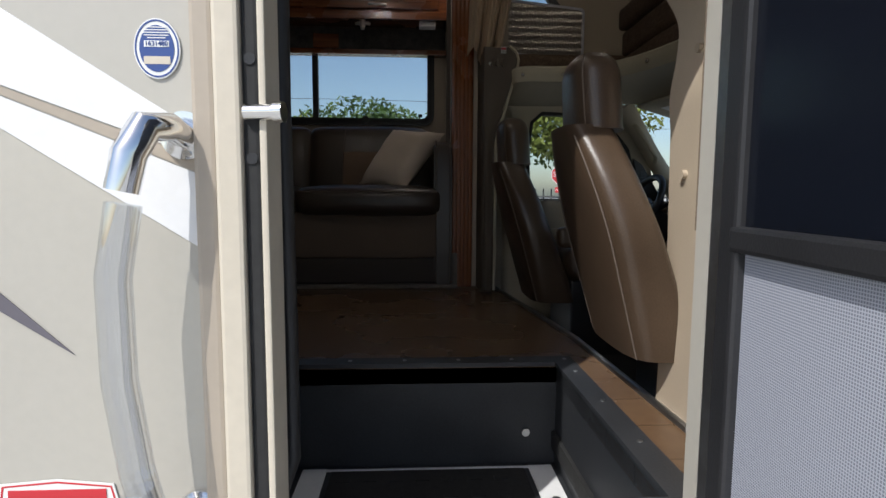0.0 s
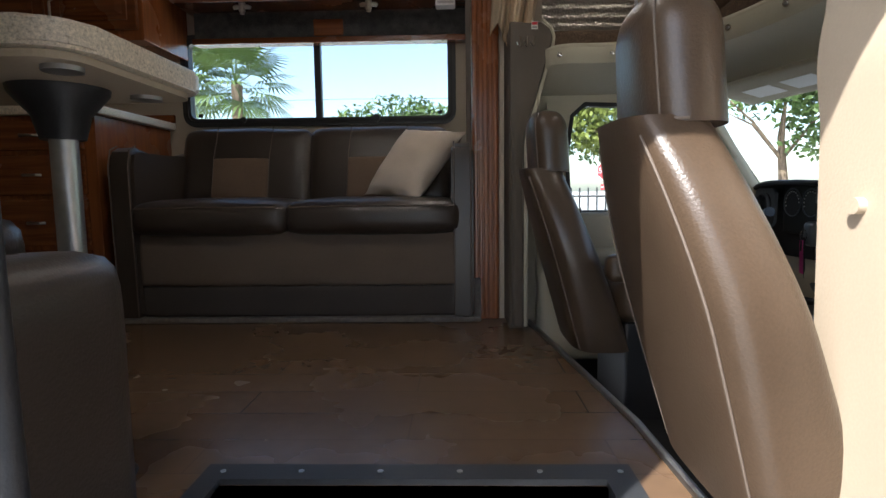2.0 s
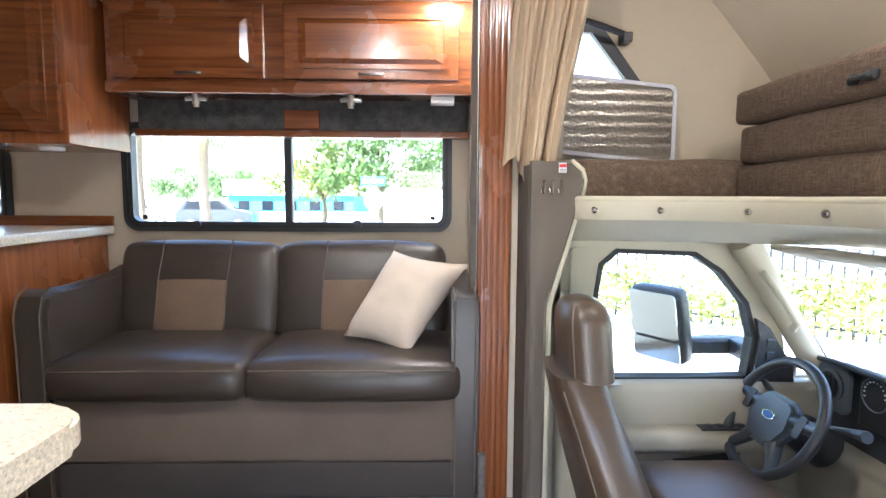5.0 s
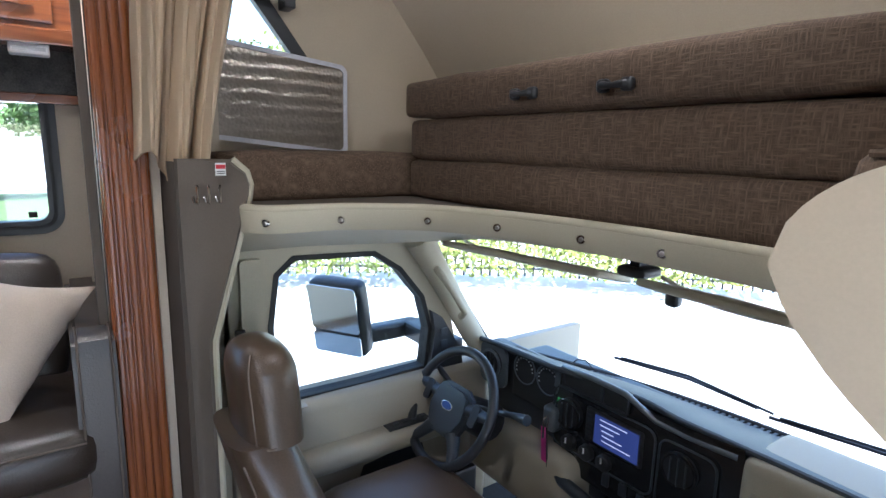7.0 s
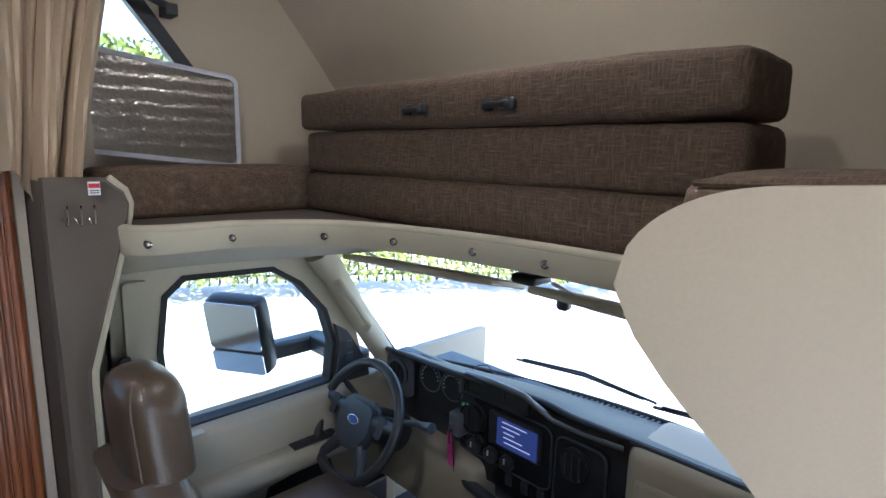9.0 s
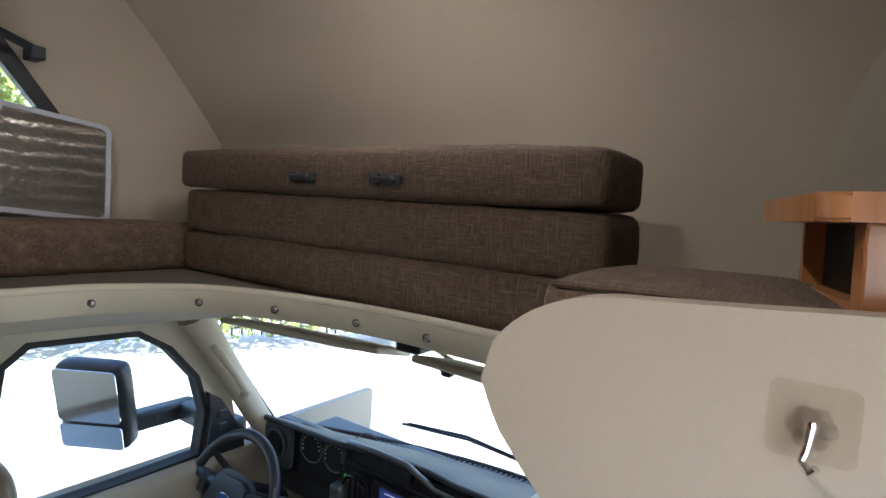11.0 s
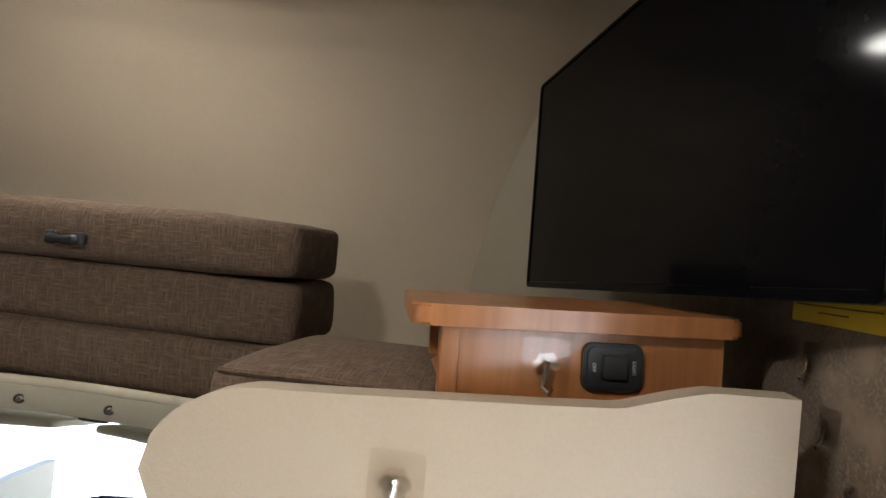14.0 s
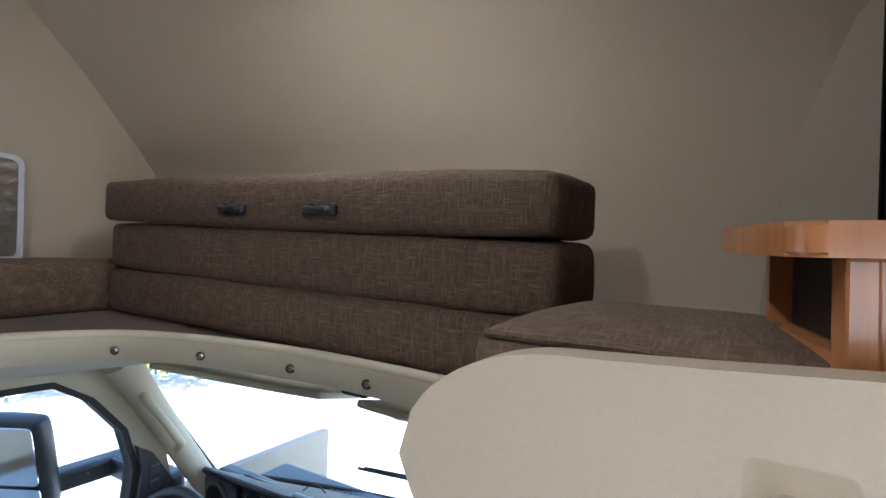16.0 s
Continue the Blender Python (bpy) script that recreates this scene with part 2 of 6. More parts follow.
def floor_material():
    """Printed vinyl planks with thin dark seams along y."""
    m = material("vinyl_plank_floor", (0.128, 0.077, 0.044), 0.27, vary=0.06, scale=2.2, fine=26, bump=0.02, spread=(0.150, 0.092, 0.053))
    n, l = m.node_tree.nodes, m.node_tree.links
    b = n["Principled BSDF"]
    br = n.new("ShaderNodeTexBrick")
    br.inputs["Scale"].default_value = 1.0
    br.inputs["Brick Width"].default_value, br.inputs["Row Height"].default_value = 0.91, 0.155
    br.inputs["Mortar Size"].default_value = 0.0022
    br.inputs["Color1"].default_value, br.inputs["Color2"].default_value, br.inputs["Mortar"].default_value = (1, 1, 1, 1), (0.86, 0.84, 0.82, 1), (0.62, 0.58, 0.54, 1)
    l.new(n["Texture Coordinate"].outputs["Object"], br.inputs["Vector"])
    mx = n.new("ShaderNodeMix")
    mx.data_type, mx.blend_type = "RGBA", "MULTIPLY"
    mx.inputs[0].default_value = 1.0
    l.new(n["Color Ramp"].outputs[0], mx.inputs[6])
    l.new(br.outputs["Color"], mx.inputs[7])
    l.new(mx.outputs[2], b.inputs["Base Color"])
    return m


def foil_material():
    """Quilted silver bubble foil seen from its dull tan side."""
    m = material("bubble_foil", (0.33, 0.29, 0.245), 0.3, metal=0.75, vary=0.15, scale=5, bump=0.0)
    n, l = m.node_tree.nodes, m.node_tree.links
    vo = n.new("ShaderNodeTexVoronoi")
    vo.inputs["Scale"].default_value = 85
    wv = n.new("ShaderNodeTexWave")
    wv.bands_direction = "Z"
    wv.inputs["Scale"].default_value, wv.inputs["Distortion"].default_value, wv.inputs["Detail Scale"].default_value = 8.0, 1.2, 0.6
    co = n["Texture Coordinate"]
    l.new(co.outputs["Object"], vo.inputs["Vector"])
    l.new(co.outputs["Object"], wv.inputs["Vector"])
    ad = n.new("ShaderNodeMath")
    ad.operation = "MULTIPLY_ADD"
    ad.inputs[1].default_value = -0.8
    l.new(vo.outputs["Distance"], ad.inputs[0])
    l.new(wv.outputs["Fac"], ad.inputs[2])
    bp = n.new("ShaderNodeBump")
    bp.inputs["Strength"].default_value, bp.inputs["Distance"].default_value = 0.45, 0.004
    l.new(ad.outputs[0], bp.inputs["Height"])
    l.new(bp.outputs[0], n["Principled BSDF"].inputs["Normal"])
    return m


M_MESH = mesh_screen()
M_FLOOR = floor_material()
M_FOIL = foil_material()


# ---------------- shape helpers ----------------
def thing(name, at, label, category, group="", kind=""):
    ob = new(name)
    ob.location = at
    ob.empty_display_size = 0.05
    return tagged(ob, label, category, group, kind)


def part(name, bm, mat, parent=None, label="", smooth=False, kind="", category=""):
    """Links a bmesh, given in world places, as ONE mesh object under a thing."""
    me = bpy.data.meshes.new(name)
    bmesh.ops.recalc_face_normals(bm, faces=bm.faces)
    bm.to_mesh(me)
    bm.free()
    me.materials.append(mat)
    if smooth:
        me.shade_smooth()
        me.set_sharp_from_angle(angle=radians(42))
    ob = new(name, me)
    if parent:
        ob.parent = parent
        root = parent
        total = Vector()
        while root:
            total += root.location
            root = root.parent
        me.transform(Matrix.Translation(-total))
    return tagged(ob, label, category, "", kind)


def box(x0, x1, y0, y1, z0, z1, bevel=0.0, seg=2, bm=None):
    new_bm = bmesh.new()
    bmesh.ops.create_cube(new_bm, size=1)
    for v in new_bm.verts:
        v.co = ((x0 + x1) / 2 + v.co.x * (x1 - x0), (y0 + y1) / 2 + v.co.y * (y1 - y0), (z0 + z1) / 2 + v.co.z * (z1 - z0))
    if bevel:
        bmesh.ops.bevel(new_bm, geom=list(new_bm.edges), offset=bevel, segments=seg, affect="EDGES", profile=0.6)
    return join(bm, new_bm)


def join(bm, extra):
    if bm is None:
        return extra
    me = bpy.data.meshes.new("tmp")
    extra.to_mesh(me)
    bm.from_mesh(me)
    extra.free()
    bpy.data.meshes.remove(me)
    return bm


def moved(bm, m):
    bmesh.ops.transform(bm, matrix=m, verts=bm.verts)
    return bm


def tube(points, radius, sides=10, bm=None, closed=False):
    """A round bar along a line of places; radius may be one number or one for each place."""
    own = bmesh.new()
    pts = [Vector(p) for p in points]
    rad = radius if isinstance(radius, (list, tuple)) else [radius] * len(pts)
    rings = []
    q, was = None, None
    for i, p in enumerate(pts):
        a, b = pts[max(0, i - 1)], pts[min(len(pts) - 1, i + 1)]
        if closed:
            a, b = pts[i - 1], pts[(i + 1) % len(pts)]
        way = (b - a).normalized()
        q = way.to_track_quat("Z", "Y") if q is None else was.rotation_difference(way) @ q
        was = way
        rings.append([own.verts.new(p + q @ Vector((rad[i] * math.cos(2 * math.pi * k / sides), rad[i] * math.sin(2 * math.pi * k / sides), 0))) for k in range(sides)])
    span = len(rings) if closed else len(rings) - 1
    for i in range(span):
        r, s = rings[i], rings[(i + 1) % len(rings)]
        if closed and i == len(rings) - 1:
            best = min(range(sides), key=lambda k: (s[k].co - r[0].co).length)
            s = s[best:] + s[:best]
        for k in range(sides):
            own.faces.new((r[k], r[(k + 1) % sides], s[(k + 1) % sides], s[k]))
    if not closed:
        own.faces.new(rings[0])
        own.faces.new(rings[-1])
    return join(bm, own)


def slab(outline, depth, to_world, bm=None, bevel=0.0):
    """A plate cut to an outline (u, v), thick along w; to_world maps (u, v, w) to a place."""
    own = bmesh.new()
    lo = [own.verts.new((u, v, 0)) for u, v in outline]
    hi = [own.verts.new((u, v, depth)) for u, v in outline]
    own.faces.new(lo)
    own.faces.new(hi)
    n = len(outline)
    for i in range(n):
        own.faces.new((lo[i], lo[(i + 1) % n], hi[(i + 1) % n], hi[i]))
    if bevel:
        bmesh.ops.bevel(own, geom=[e for e in own.edges if len({round(v.co.z, 5) for v in e.verts}) == 1], offset=bevel, segments=2, affect="EDGES")
    for v in own.verts:
        v.co = to_world(*v.co)
    bmesh.ops.recalc_face_normals(own, faces=own.faces)
    return join(bm, own)


def pad(x0, x1, y0, y1, z0, z1, puff=0.02, edge=0.03, cuts=10, noise_amp=0.004, seed=0.0):
    """A soft block: rounded edges, swollen faces, slight unevenness."""
    bm = box(x0, x1, y0, y1, z0, z1, min(edge, 0.45 * min(x1 - x0, y1 - y0, z1 - z0)), 3)
    bmesh.ops.subdivide_edges(bm, edges=[e for e in bm.edges if e.calc_length() > 0.08], cuts=cuts, use_grid_fill=True)
    c = Vector(((x0 + x1) / 2, (y0 + y1) / 2, (z0 + z1) / 2))
    h = Vector(((x1 - x0) / 2, (y1 - y0) / 2, (z1 - z0) / 2))
    for v in bm.verts:
        d = v.co - c
        u = [max(-1, min(1, d[k] / h[k])) for k in range(3)]
        for k in range(3):
            a, b = u[(k + 1) % 3], u[(k + 2) % 3]
            w = max(0, 1 - a ** 4) * max(0, 1 - b ** 4)
            v.co[k] += puff * w * u[k] ** 3
        v.co += Vector(noise.noise_vector(v.co * 7 + Vector((seed, 0, 0)))) * noise_amp
    return bm


def grid(fn, nu, nv, thick=0.0, wrap=False):
    """A sheet from a function of (u, v) in 0..1, with thickness."""
    bm = bmesh.new()
    vs = [[bm.verts.new(fn(i / nu, j / nv)) for j in range(nv + 1)] for i in range(nu + 1)]
    for i in range(nu):
        for j in range(nv):
            bm.faces.new((vs[i][j], vs[i + 1][j], vs[i + 1][j + 1], vs[i][j + 1]))
    if thick:
        bmesh.ops.recalc_face_normals(bm, faces=bm.faces)
        bmesh.ops.solidify(bm, geom=list(bm.faces), thickness=thick)
    return bm


def disc(center, normal, r, depth, sides=20, bm=None):
    c, nn = Vector(center), Vector(normal).normalized()
    return tube([c, c + nn * depth], r, sides, bm)


def rounded(u0, u1, v0, v1, r, seg=6):
    out = []
    for cu, cv, a0 in ((u1 - r, v1 - r, 0), (u0 + r, v1 - r, 90), (u0 + r, v0 + r, 180), (u1 - r, v0 + r, 270)):
        for k in range(seg + 1):
            a = radians(a0 + 90 * k / seg)
            out.append((cu + r * math.cos(a), cv + r * math.sin(a)))
    return out


def ring_plate(outer, inner, depth, to_world):
    """A frame: the space between two outlines with equally many corners."""
    bm = bmesh.new()
    n = len(outer)
    v = [[bm.verts.new(to_world(u, w, d)) for u, w in line] for d in (0, depth) for line in (outer, inner)]
    for i in range(n):
        j = (i + 1) % n
        bm.faces.new((v[0][i], v[0][j], v[1][j], v[1][i]))
        bm.faces.new((v[2][i], v[2][j], v[3][j], v[3][i]))
        bm.faces.new((v[0][i], v[0][j], v[2][j], v[2][i]))
        bm.faces.new((v[1][i], v[1][j], v[3][j], v[3][i]))
    return bm


def words(name, text, size, m, mat, parent):
    cu = bpy.data.curves.new(name, "FONT")
    cu.body, cu.size, cu.extrude, cu.align_x, cu.align_y = text, size, 0.0006, "CENTER", "CENTER"
    tmp = new(name + "_tmp", cu)
    me = bpy.data.meshes.new_from_object(tmp.evaluated_get(bpy.context.evaluated_depsgraph_get()))
    bpy.data.objects.remove(tmp)
    bpy.data.curves.remove(cu)
    bm = bmesh.new()
    bm.from_mesh(me)
    bpy.data.meshes.remove(me)
    bmesh.ops.transform(bm, matrix=m, verts=bm.verts)
    return part(name, bm, mat, parent)


XZ = lambda y: (lambda u, v, w: (u, y + w, v))
YZ = lambda x: (lambda u, v, w: (x + w, u, v))
XY = lambda z: (lambda u, v, w: (u, v, z + w))

# ---------------- the motorhome's shell ----------------
FLOOR, CEIL = 0.80, 2.92


def wall(name, label, boxes, mat, bevel=0.0):
    bm = None
    for b in boxes:
        bm = box(*b, bm=bm)
    return tagged(part(name, bm, mat), label, "wall", "", "structure")


# entry side wall with its doorway
wall("wall_entry", "beige gelcoat outer wall of the motorhome beside the entry", [
    (-3.4, -0.225, -0.215, -0.155, 0.35, 2.98), (0.425, 1.72, -0.215, -0.155, 1.98, 2.98), (0.425, 0.60, -0.215, -0.155, 0.35, 1.98), (-0.225, 0.425, -0.215, -0.155, 2.17, 2.98)], M_GEL)
wall("wall_entry_lining", "tan woven lining of the inner entry wall", [(0.425, 1.7, -0.155, -0.150, 1.25, 2.94)], M_FABWALL)
tagged(part("trim_entry_seal", box(0.535, 0.572, -0.150, -0.138, 0.82, 2.25, 0.004), M_RUBBER), "black rubber seal on the inner entry wall", "trim", "", "structure")
tagged(part("trim_entry_edge", box(0.470, 0.533, -0.150, -0.132, 0.82, 2.25, 0.006), M_TRIM), "cream trim around the inside of the doorway", "trim", "", "structure")
wall("wall_rear", "plain beige rear wall", [(-3.4, -3.3, -0.155, 2.7, 0.7, 2.98)], M_WALL)
wall("wall_driver", "beige wall above and beside the slide-out", [
    (0.20, 0.21, 2.06, 2.72, 0.8, 2.75), (0.21, 0.50, 2.06, 2.10, 0.8, 2.95), (-3.3, 0.24, 2.06, 2.10, 2.78, 2.95)], M_WALL)
wall("wall_slide", "beige vinyl wall of the slide-out with two windows", [
    (-3.3, -2.36, 2.66, 2.72, 0.75, 2.78), (-2.36, -1.93, 2.66, 2.72, 0.75, 1.80), (-2.36, -1.93, 2.66, 2.72, 2.12, 2.78),
    (-1.93, -1.37, 2.66, 2.72, 0.75, 2.78), (-1.37, 0.09, 2.66, 2.72, 0.75, 1.785), (-1.37, 0.09, 2.66, 2.72, 2.215, 2.78), (0.09, 0.21, 2.66, 2.72, 0.75, 2.78)], M_WALL)
tagged(part("ceiling", box(-3.3, 0.95, -0.155, 2.12, CEIL, CEIL + 0.05, bm=box(-3.3, 0.23, 2.10, 2.70, 2.735, 2.78)), M_WALL), "beige padded ceiling panel", "ceiling", "", "structure")

# floor, with the stepwell cut out
fl = None
fl = slab([(-3.3, -0.155), (-0.36, -0.155), (-0.36, 0.58), (0.41, 0.58), (0.41, -0.155), (0.58, -0.155), (0.575, 0.10), (0.555, 0.86), (0.43, 1.92), (0.42, 2.10), (-3.3, 2.10)], -0.05, XY(FLOOR))
fl = slab([(-3.3, 2.10), (0.23, 2.10), (0.23, 2.68), (-3.3, 2.68)], -0.05, XY(FLOOR), fl)
tagged(part("floor", fl, M_FLOOR), "dark brown printed vinyl plank floor", "floor", "", "structure")
tagged(part("trim_floor_edge", tube([(0.575, 0.10, 0.803), (0.555, 0.86, 0.803), (0.43, 1.92, 0.803)], 0.011, 8), M_ALU), "worn aluminium edge strip along the floor", "trim", "", "structure")
tagged(part("cab_floor", box(0.40, 2.2, -0.15, 2.1, 0.55, 0.60), M_RUBBER), "black rubber cab floor", "floor", "", "structure")

# stepwell
well = thing("stepwell", (0.08, 0.1, 0.5), "black metal entry stepwell with a ribbed mat", "steps", "", "structure")
part("riser", box(-0.36, 0.41, 0.58, 0.60, 0.46, 0.797), M_STEEL, well)
part("side_panel", box(-0.38, -0.36, -0.155, 0.60, 0.46, 0.797), M_STEEL, well)
part("side_panel", box(0.41, 0.43, -0.155, 0.60, 0.46, 0.797), M_STEEL, well)
part("tread", box(-0.36, 0.41, -0.155, 0.58, 0.46, 0.50), M_STEEL, well)
lip = ring_plate([(-0.40, -0.155), (0.465, -0.155), (0.465, 0.635), (-0.40, 0.635)], [(-0.355, -0.150), (0.405, -0.150), (0.405, 0.575), (-0.355, 0.575)], 0.012, XY(FLOOR + 0.001))
part("lip", lip, M_STEEL, well)
mat_bm = box(-0.25, 0.31, -0.14, 0.54, 0.501, 0.508, 0.003)
for i in range(7):
    for j in range(8):
        mat_bm = box(-0.23 + 0.074 * i, -0.19 + 0.074 * i, -0.12 + 0.085 * j, -0.10 + 0.085 * j, 0.508, 0.511, bm=mat_bm)
part("rubber_mat", mat_bm, M_RUBBER, well)
part("tread_strip", box(-0.335, 0.395, 0.548, 0.558, 0.501, 0.5045, 0.001), M_WHITE, well, "white edging strip")
for x0 in (-0.335, 0.325):
    part("tread_strip", box(x0, x0 + 0.07, -0.14, 0.56, 0.501, 0.505, 0.001), M_WHITE, well, "white edging strip")
for x, y, z in ((0.32, 0.577, 0.60), (-0.30, 0.30, 0.507), (0.36, 0.36, 0.507), (0.36, 0.10, 0.507)):
    part("bolt", disc((x, y, z), (0, -1, 0) if z > 0.55 else (0, 0, 1), 0.012, 0.008, 10), M_ALU, well)
for k in range(6):
    part("screw", disc((-0.36 + 0.16 * k, 0.605, 0.812), (0, 0, 1), 0.006, 0.003, 8), M_ALU, well)
for k in range(3):
    part("screw", disc((0.44, 0.05 + 0.22 * k, 0.812), (0, 0, 1), 0.006, 0.003, 8), M_ALU, well)

# door frame
fr = thing("door_frame", (-0.2, -0.42, 0.4), "cream aluminium entry door frame with a black rubber seal", "door frame", "", "structure")
part("outer_trim", box(-0.255, -0.225, -0.437, -0.42, 0.36, 2.6, 0.006), M_TAUPE, fr, "tan outer trim")
part("trim_face", box(-0.225, -0.190, -0.443, -0.42, 0.36, 2.6, 0.006), M_TRIM, fr)
part("rubber_seal", box(-0.190, -0.168, -0.432, -0.415, 0.36, 2.6, 0.005), M_RUBBER, fr)
part("jamb", box(-0.168, -0.158, -0.436, -0.358, 0.36, 2.28, 0.003), M_TRIM, fr)
part("inner_seal", box(-0.166, -0.159, -0.3575, -0.35, 0.36, 2.28, 0.002), M_RUBBER, fr)
part("jamb", box(0.474, 0.488, -0.44, -0.40, 0.36, 2.6, 0.004), M_ALU, fr)
part("rubber_seal", box(0.488, 0.505, -0.434, -0.421, 0.36, 2.6, 0.004), M_RUBBER, fr)
part("striker", disc((-0.185, -0.436, 1.46), (1, -0.15, 0), 0.011, 0.05, 12, disc((-0.145, -0.442, 1.46), (1, -0.15, 0), 0.014, 0.012, 12)), M_CHROME, fr, "chrome striker bolt", True)
for z in (1.40, 1.53):
    part("screw", disc((-0.179, -0.43, z), (0, -1, 0), 0.008, 0.004, 10), M_BLACK, fr)

# screen door, standing open
sd = thing("screen_door", (0.49, -0.45, 0.4), "open black-framed screen door with grey mesh and a dark upper pane", "door")
DOOR = Matrix.Translation((0.500, -0.475, 0)) @ Matrix.Rotation(radians(-4), 4, "Z")
part("frame_stile", moved(box(-0.02, 0.012, -0.045, 0, 0.42, 2.5, 0.006), DOOR), M_BLACK, sd)
part("frame_stile", moved(box(-0.02, 0.012, -0.62, -0.575, 0.42, 2.5, 0.006), DOOR), M_BLACK, sd)
part("frame_rail", moved(box(-0.022, 0.012, -0.60, -0.03, 1.282, 1.315, 0.006), DOOR), M_BLACK, sd)
part("frame_rail", moved(box(-0.02, 0.012, -0.60, -0.03, 0.42, 0.47, 0.006), DOOR), M_BLACK, sd)
part("mesh", moved(box(-0.006, 0.0, -0.58, -0.04, 0.46, 1.284), DOOR), M_MESH, sd, "fine grey insect mesh")
part("upper_pane", moved(box(-0.008, 0.0, -0.58, -0.04, 1.312, 2.48), DOOR), M_TINT, sd, "dark tinted upper pane")

# ---------------- outer wall: handle, badges, stripes ----------------
gh = thing("grab_handle", (-0.33, -0.43, 0.92), "clear acrylic grab handle with chrome ends", "handle")
part("rod", tube([(-0.335, -0.50, 1.34), (-0.35, -0.503, 1.25), (-0.348, -0.505, 1.12), (-0.335, -0.50, 1.0), (-0.322, -0.495, 0.93)], 0.021, 14), M_ACRYL, gh, "clear ribbed acrylic rod", True)
for z0, sgn in ((1.43, 1), (0.90, -1)):
    part("end_elbow", tube([(-0.29, -0.425, z0), (-0.295, -0.455, z0 + 0.008 * sgn), (-0.312, -0.485, z0 + 0.004 * sgn), (-0.326, -0.498, z0 - 0.03 * sgn), (-0.335, -0.502, z0 - 0.075 * sgn)], [0.017, 0.018, 0.021, 0.021, 0.020], 16), M_CHROME, gh, "polished chrome elbow", True)
    part("flange", disc((-0.288, -0.4235, z0), (0, -1, 0), 0.032, 0.006, 24), M_CHROME, gh, "", True)
    for a in (40, 160, 280):
        part("screw", disc((-0.288 + 0.024 * math.cos(radians(a)), -0.43, z0 + 0.024 * math.sin(radians(a))), (0, -1, 0), 0.004, 0.003, 8), M_PEWTER, gh)


def badge(name, label, outline, layers, y=-0.4215):
    ob = thing(name, (sum(p[0] for p in outline) / len(outline), y, sum(p[1] for p in outline) / len(outline)), label, "sticker")
    part("base", slab(outline, -0.0015, XZ(y)), layers[0], ob)
    return ob


STRIPES = []


def stripe(name, label, outline, mat, lift=0.0):
    STRIPES.append(name)
    return tagged(part(name, slab(outline, -0.0015 - lift, XZ(-0.4205)), mat), label, "stripe", "", "structure")


stripe("stripe_1", "white painted stripe on the outer wall", [(-1.3, 2.06), (-0.534, 1.602), (-0.258, 1.427), (-0.258, 1.397), (-0.541, 1.500), (-1.3, 1.77)], M_WHITE)
stripe("stripe_2", "white painted stripe on the outer wall", [(-1.3, 1.752), (-0.542, 1.486), (-0.258, 1.373), (-0.258, 1.268), (-0.544, 1.448), (-1.3, 1.90 - 0.18)], M_WHITE)
stripe("stripe_3", "taupe painted band between the white stripes", [(-1.3, 1.768), (-0.541, 1.498), (-0.258, 1.395), (-0.258, 1.375), (-0.542, 1.488), (-1.3, 1.754)], M_TAUPE)
stripe("stripe_4", "dark grey painted point on the outer wall", [(-0.9, 1.36), (-0.56, 1.232), (-0.451, 1.130), (-0.561, 1.202), (-0.9, 1.30)], M_GREY)
oval = lambda cx, cz, a, b, n=32: [(cx + a * math.cos(2 * math.pi * k / n), cz + b * math.sin(2 * math.pi * k / n)) for k in range(n)]
sk = badge("round_sticker", "oval white and navy certification sticker", oval(-0.321, 1.543, 0.030, 0.039), [M_PAPER])
part("disc", slab(oval(-0.321, 1.543, 0.0225, 0.030), -0.0022, XZ(-0.4215)), M_BLUE, sk, "navy centre")
part("rim", ring_plate(oval(-0.321, 1.543, 0.0285, 0.0372), oval(-0.321, 1.543, 0.0265, 0.035), -0.0021, XZ(-0.4215)), M_BLUE, sk)
words("lettering", "1631480", 0.0085, Matrix.Translation((-0.321, -0.4246, 1.549)) @ Matrix.Rotation(radians(90), 4, "X"), M_BLUE, sk)
part("number_field", box(-0.337, -0.305, -0.4242, -0.4236, 1.545, 1.553), M_PAPER, sk)
for k, w in enumerate((0.012, 0.016, 0.017, 0.016, 0.014)):
    part("text_line", box(-0.321 - w, -0.321 + w, -0.4242, -0.4236, 1.556 + 0.0034 * k, 1.5572 + 0.0034 * k), M_PAPER, sk)
part("logo_bar", box(-0.338, -0.304, -0.4242, -0.4236, 1.523, 1.533), M_TRIM, sk, "cream logo shape")
db = badge("dealer_badge", "white dealer badge with red and black print", [(-0.563, 0.945), (-0.485, 0.951), (-0.408, 0.943), (-0.398, 0.900), (-0.405, 0.862), (-0.563, 0.862), (-0.57, 0.90)], [M_PAPER])
part("border", ring_plate([(-0.5605, 0.942), (-0.485, 0.948), (-0.4105, 0.940), (-0.401, 0.900), (-0.408, 0.865), (-0.56, 0.865), (-0.567, 0.90)], [(-0.558, 0.940), (-0.485, 0.9455), (-0.4125, 0.938), (-0.4035, 0.900), (-0.410, 0.867), (-0.558, 0.867), (-0.5645, 0.90)], -0.002, XZ(-0.4215)), M_RED, db)
part("logo_bar", box(-0.552, -0.418, -0.4242, -0.4234, 0.915, 0.936), M_RED, db, "red name bar")
for k in range(4):
    part("logo_bar", box(-0.552 + 0.012 * k, -0.544 + 0.012 * k, -0.4242, -0.4234, 0.872, 0.908), M_INK_SHADE, db)
part("logo_bar", box(-0.50, -0.42, -0.4242, -0.4234, 0.89, 0.904), M_INK_SHADE, db)

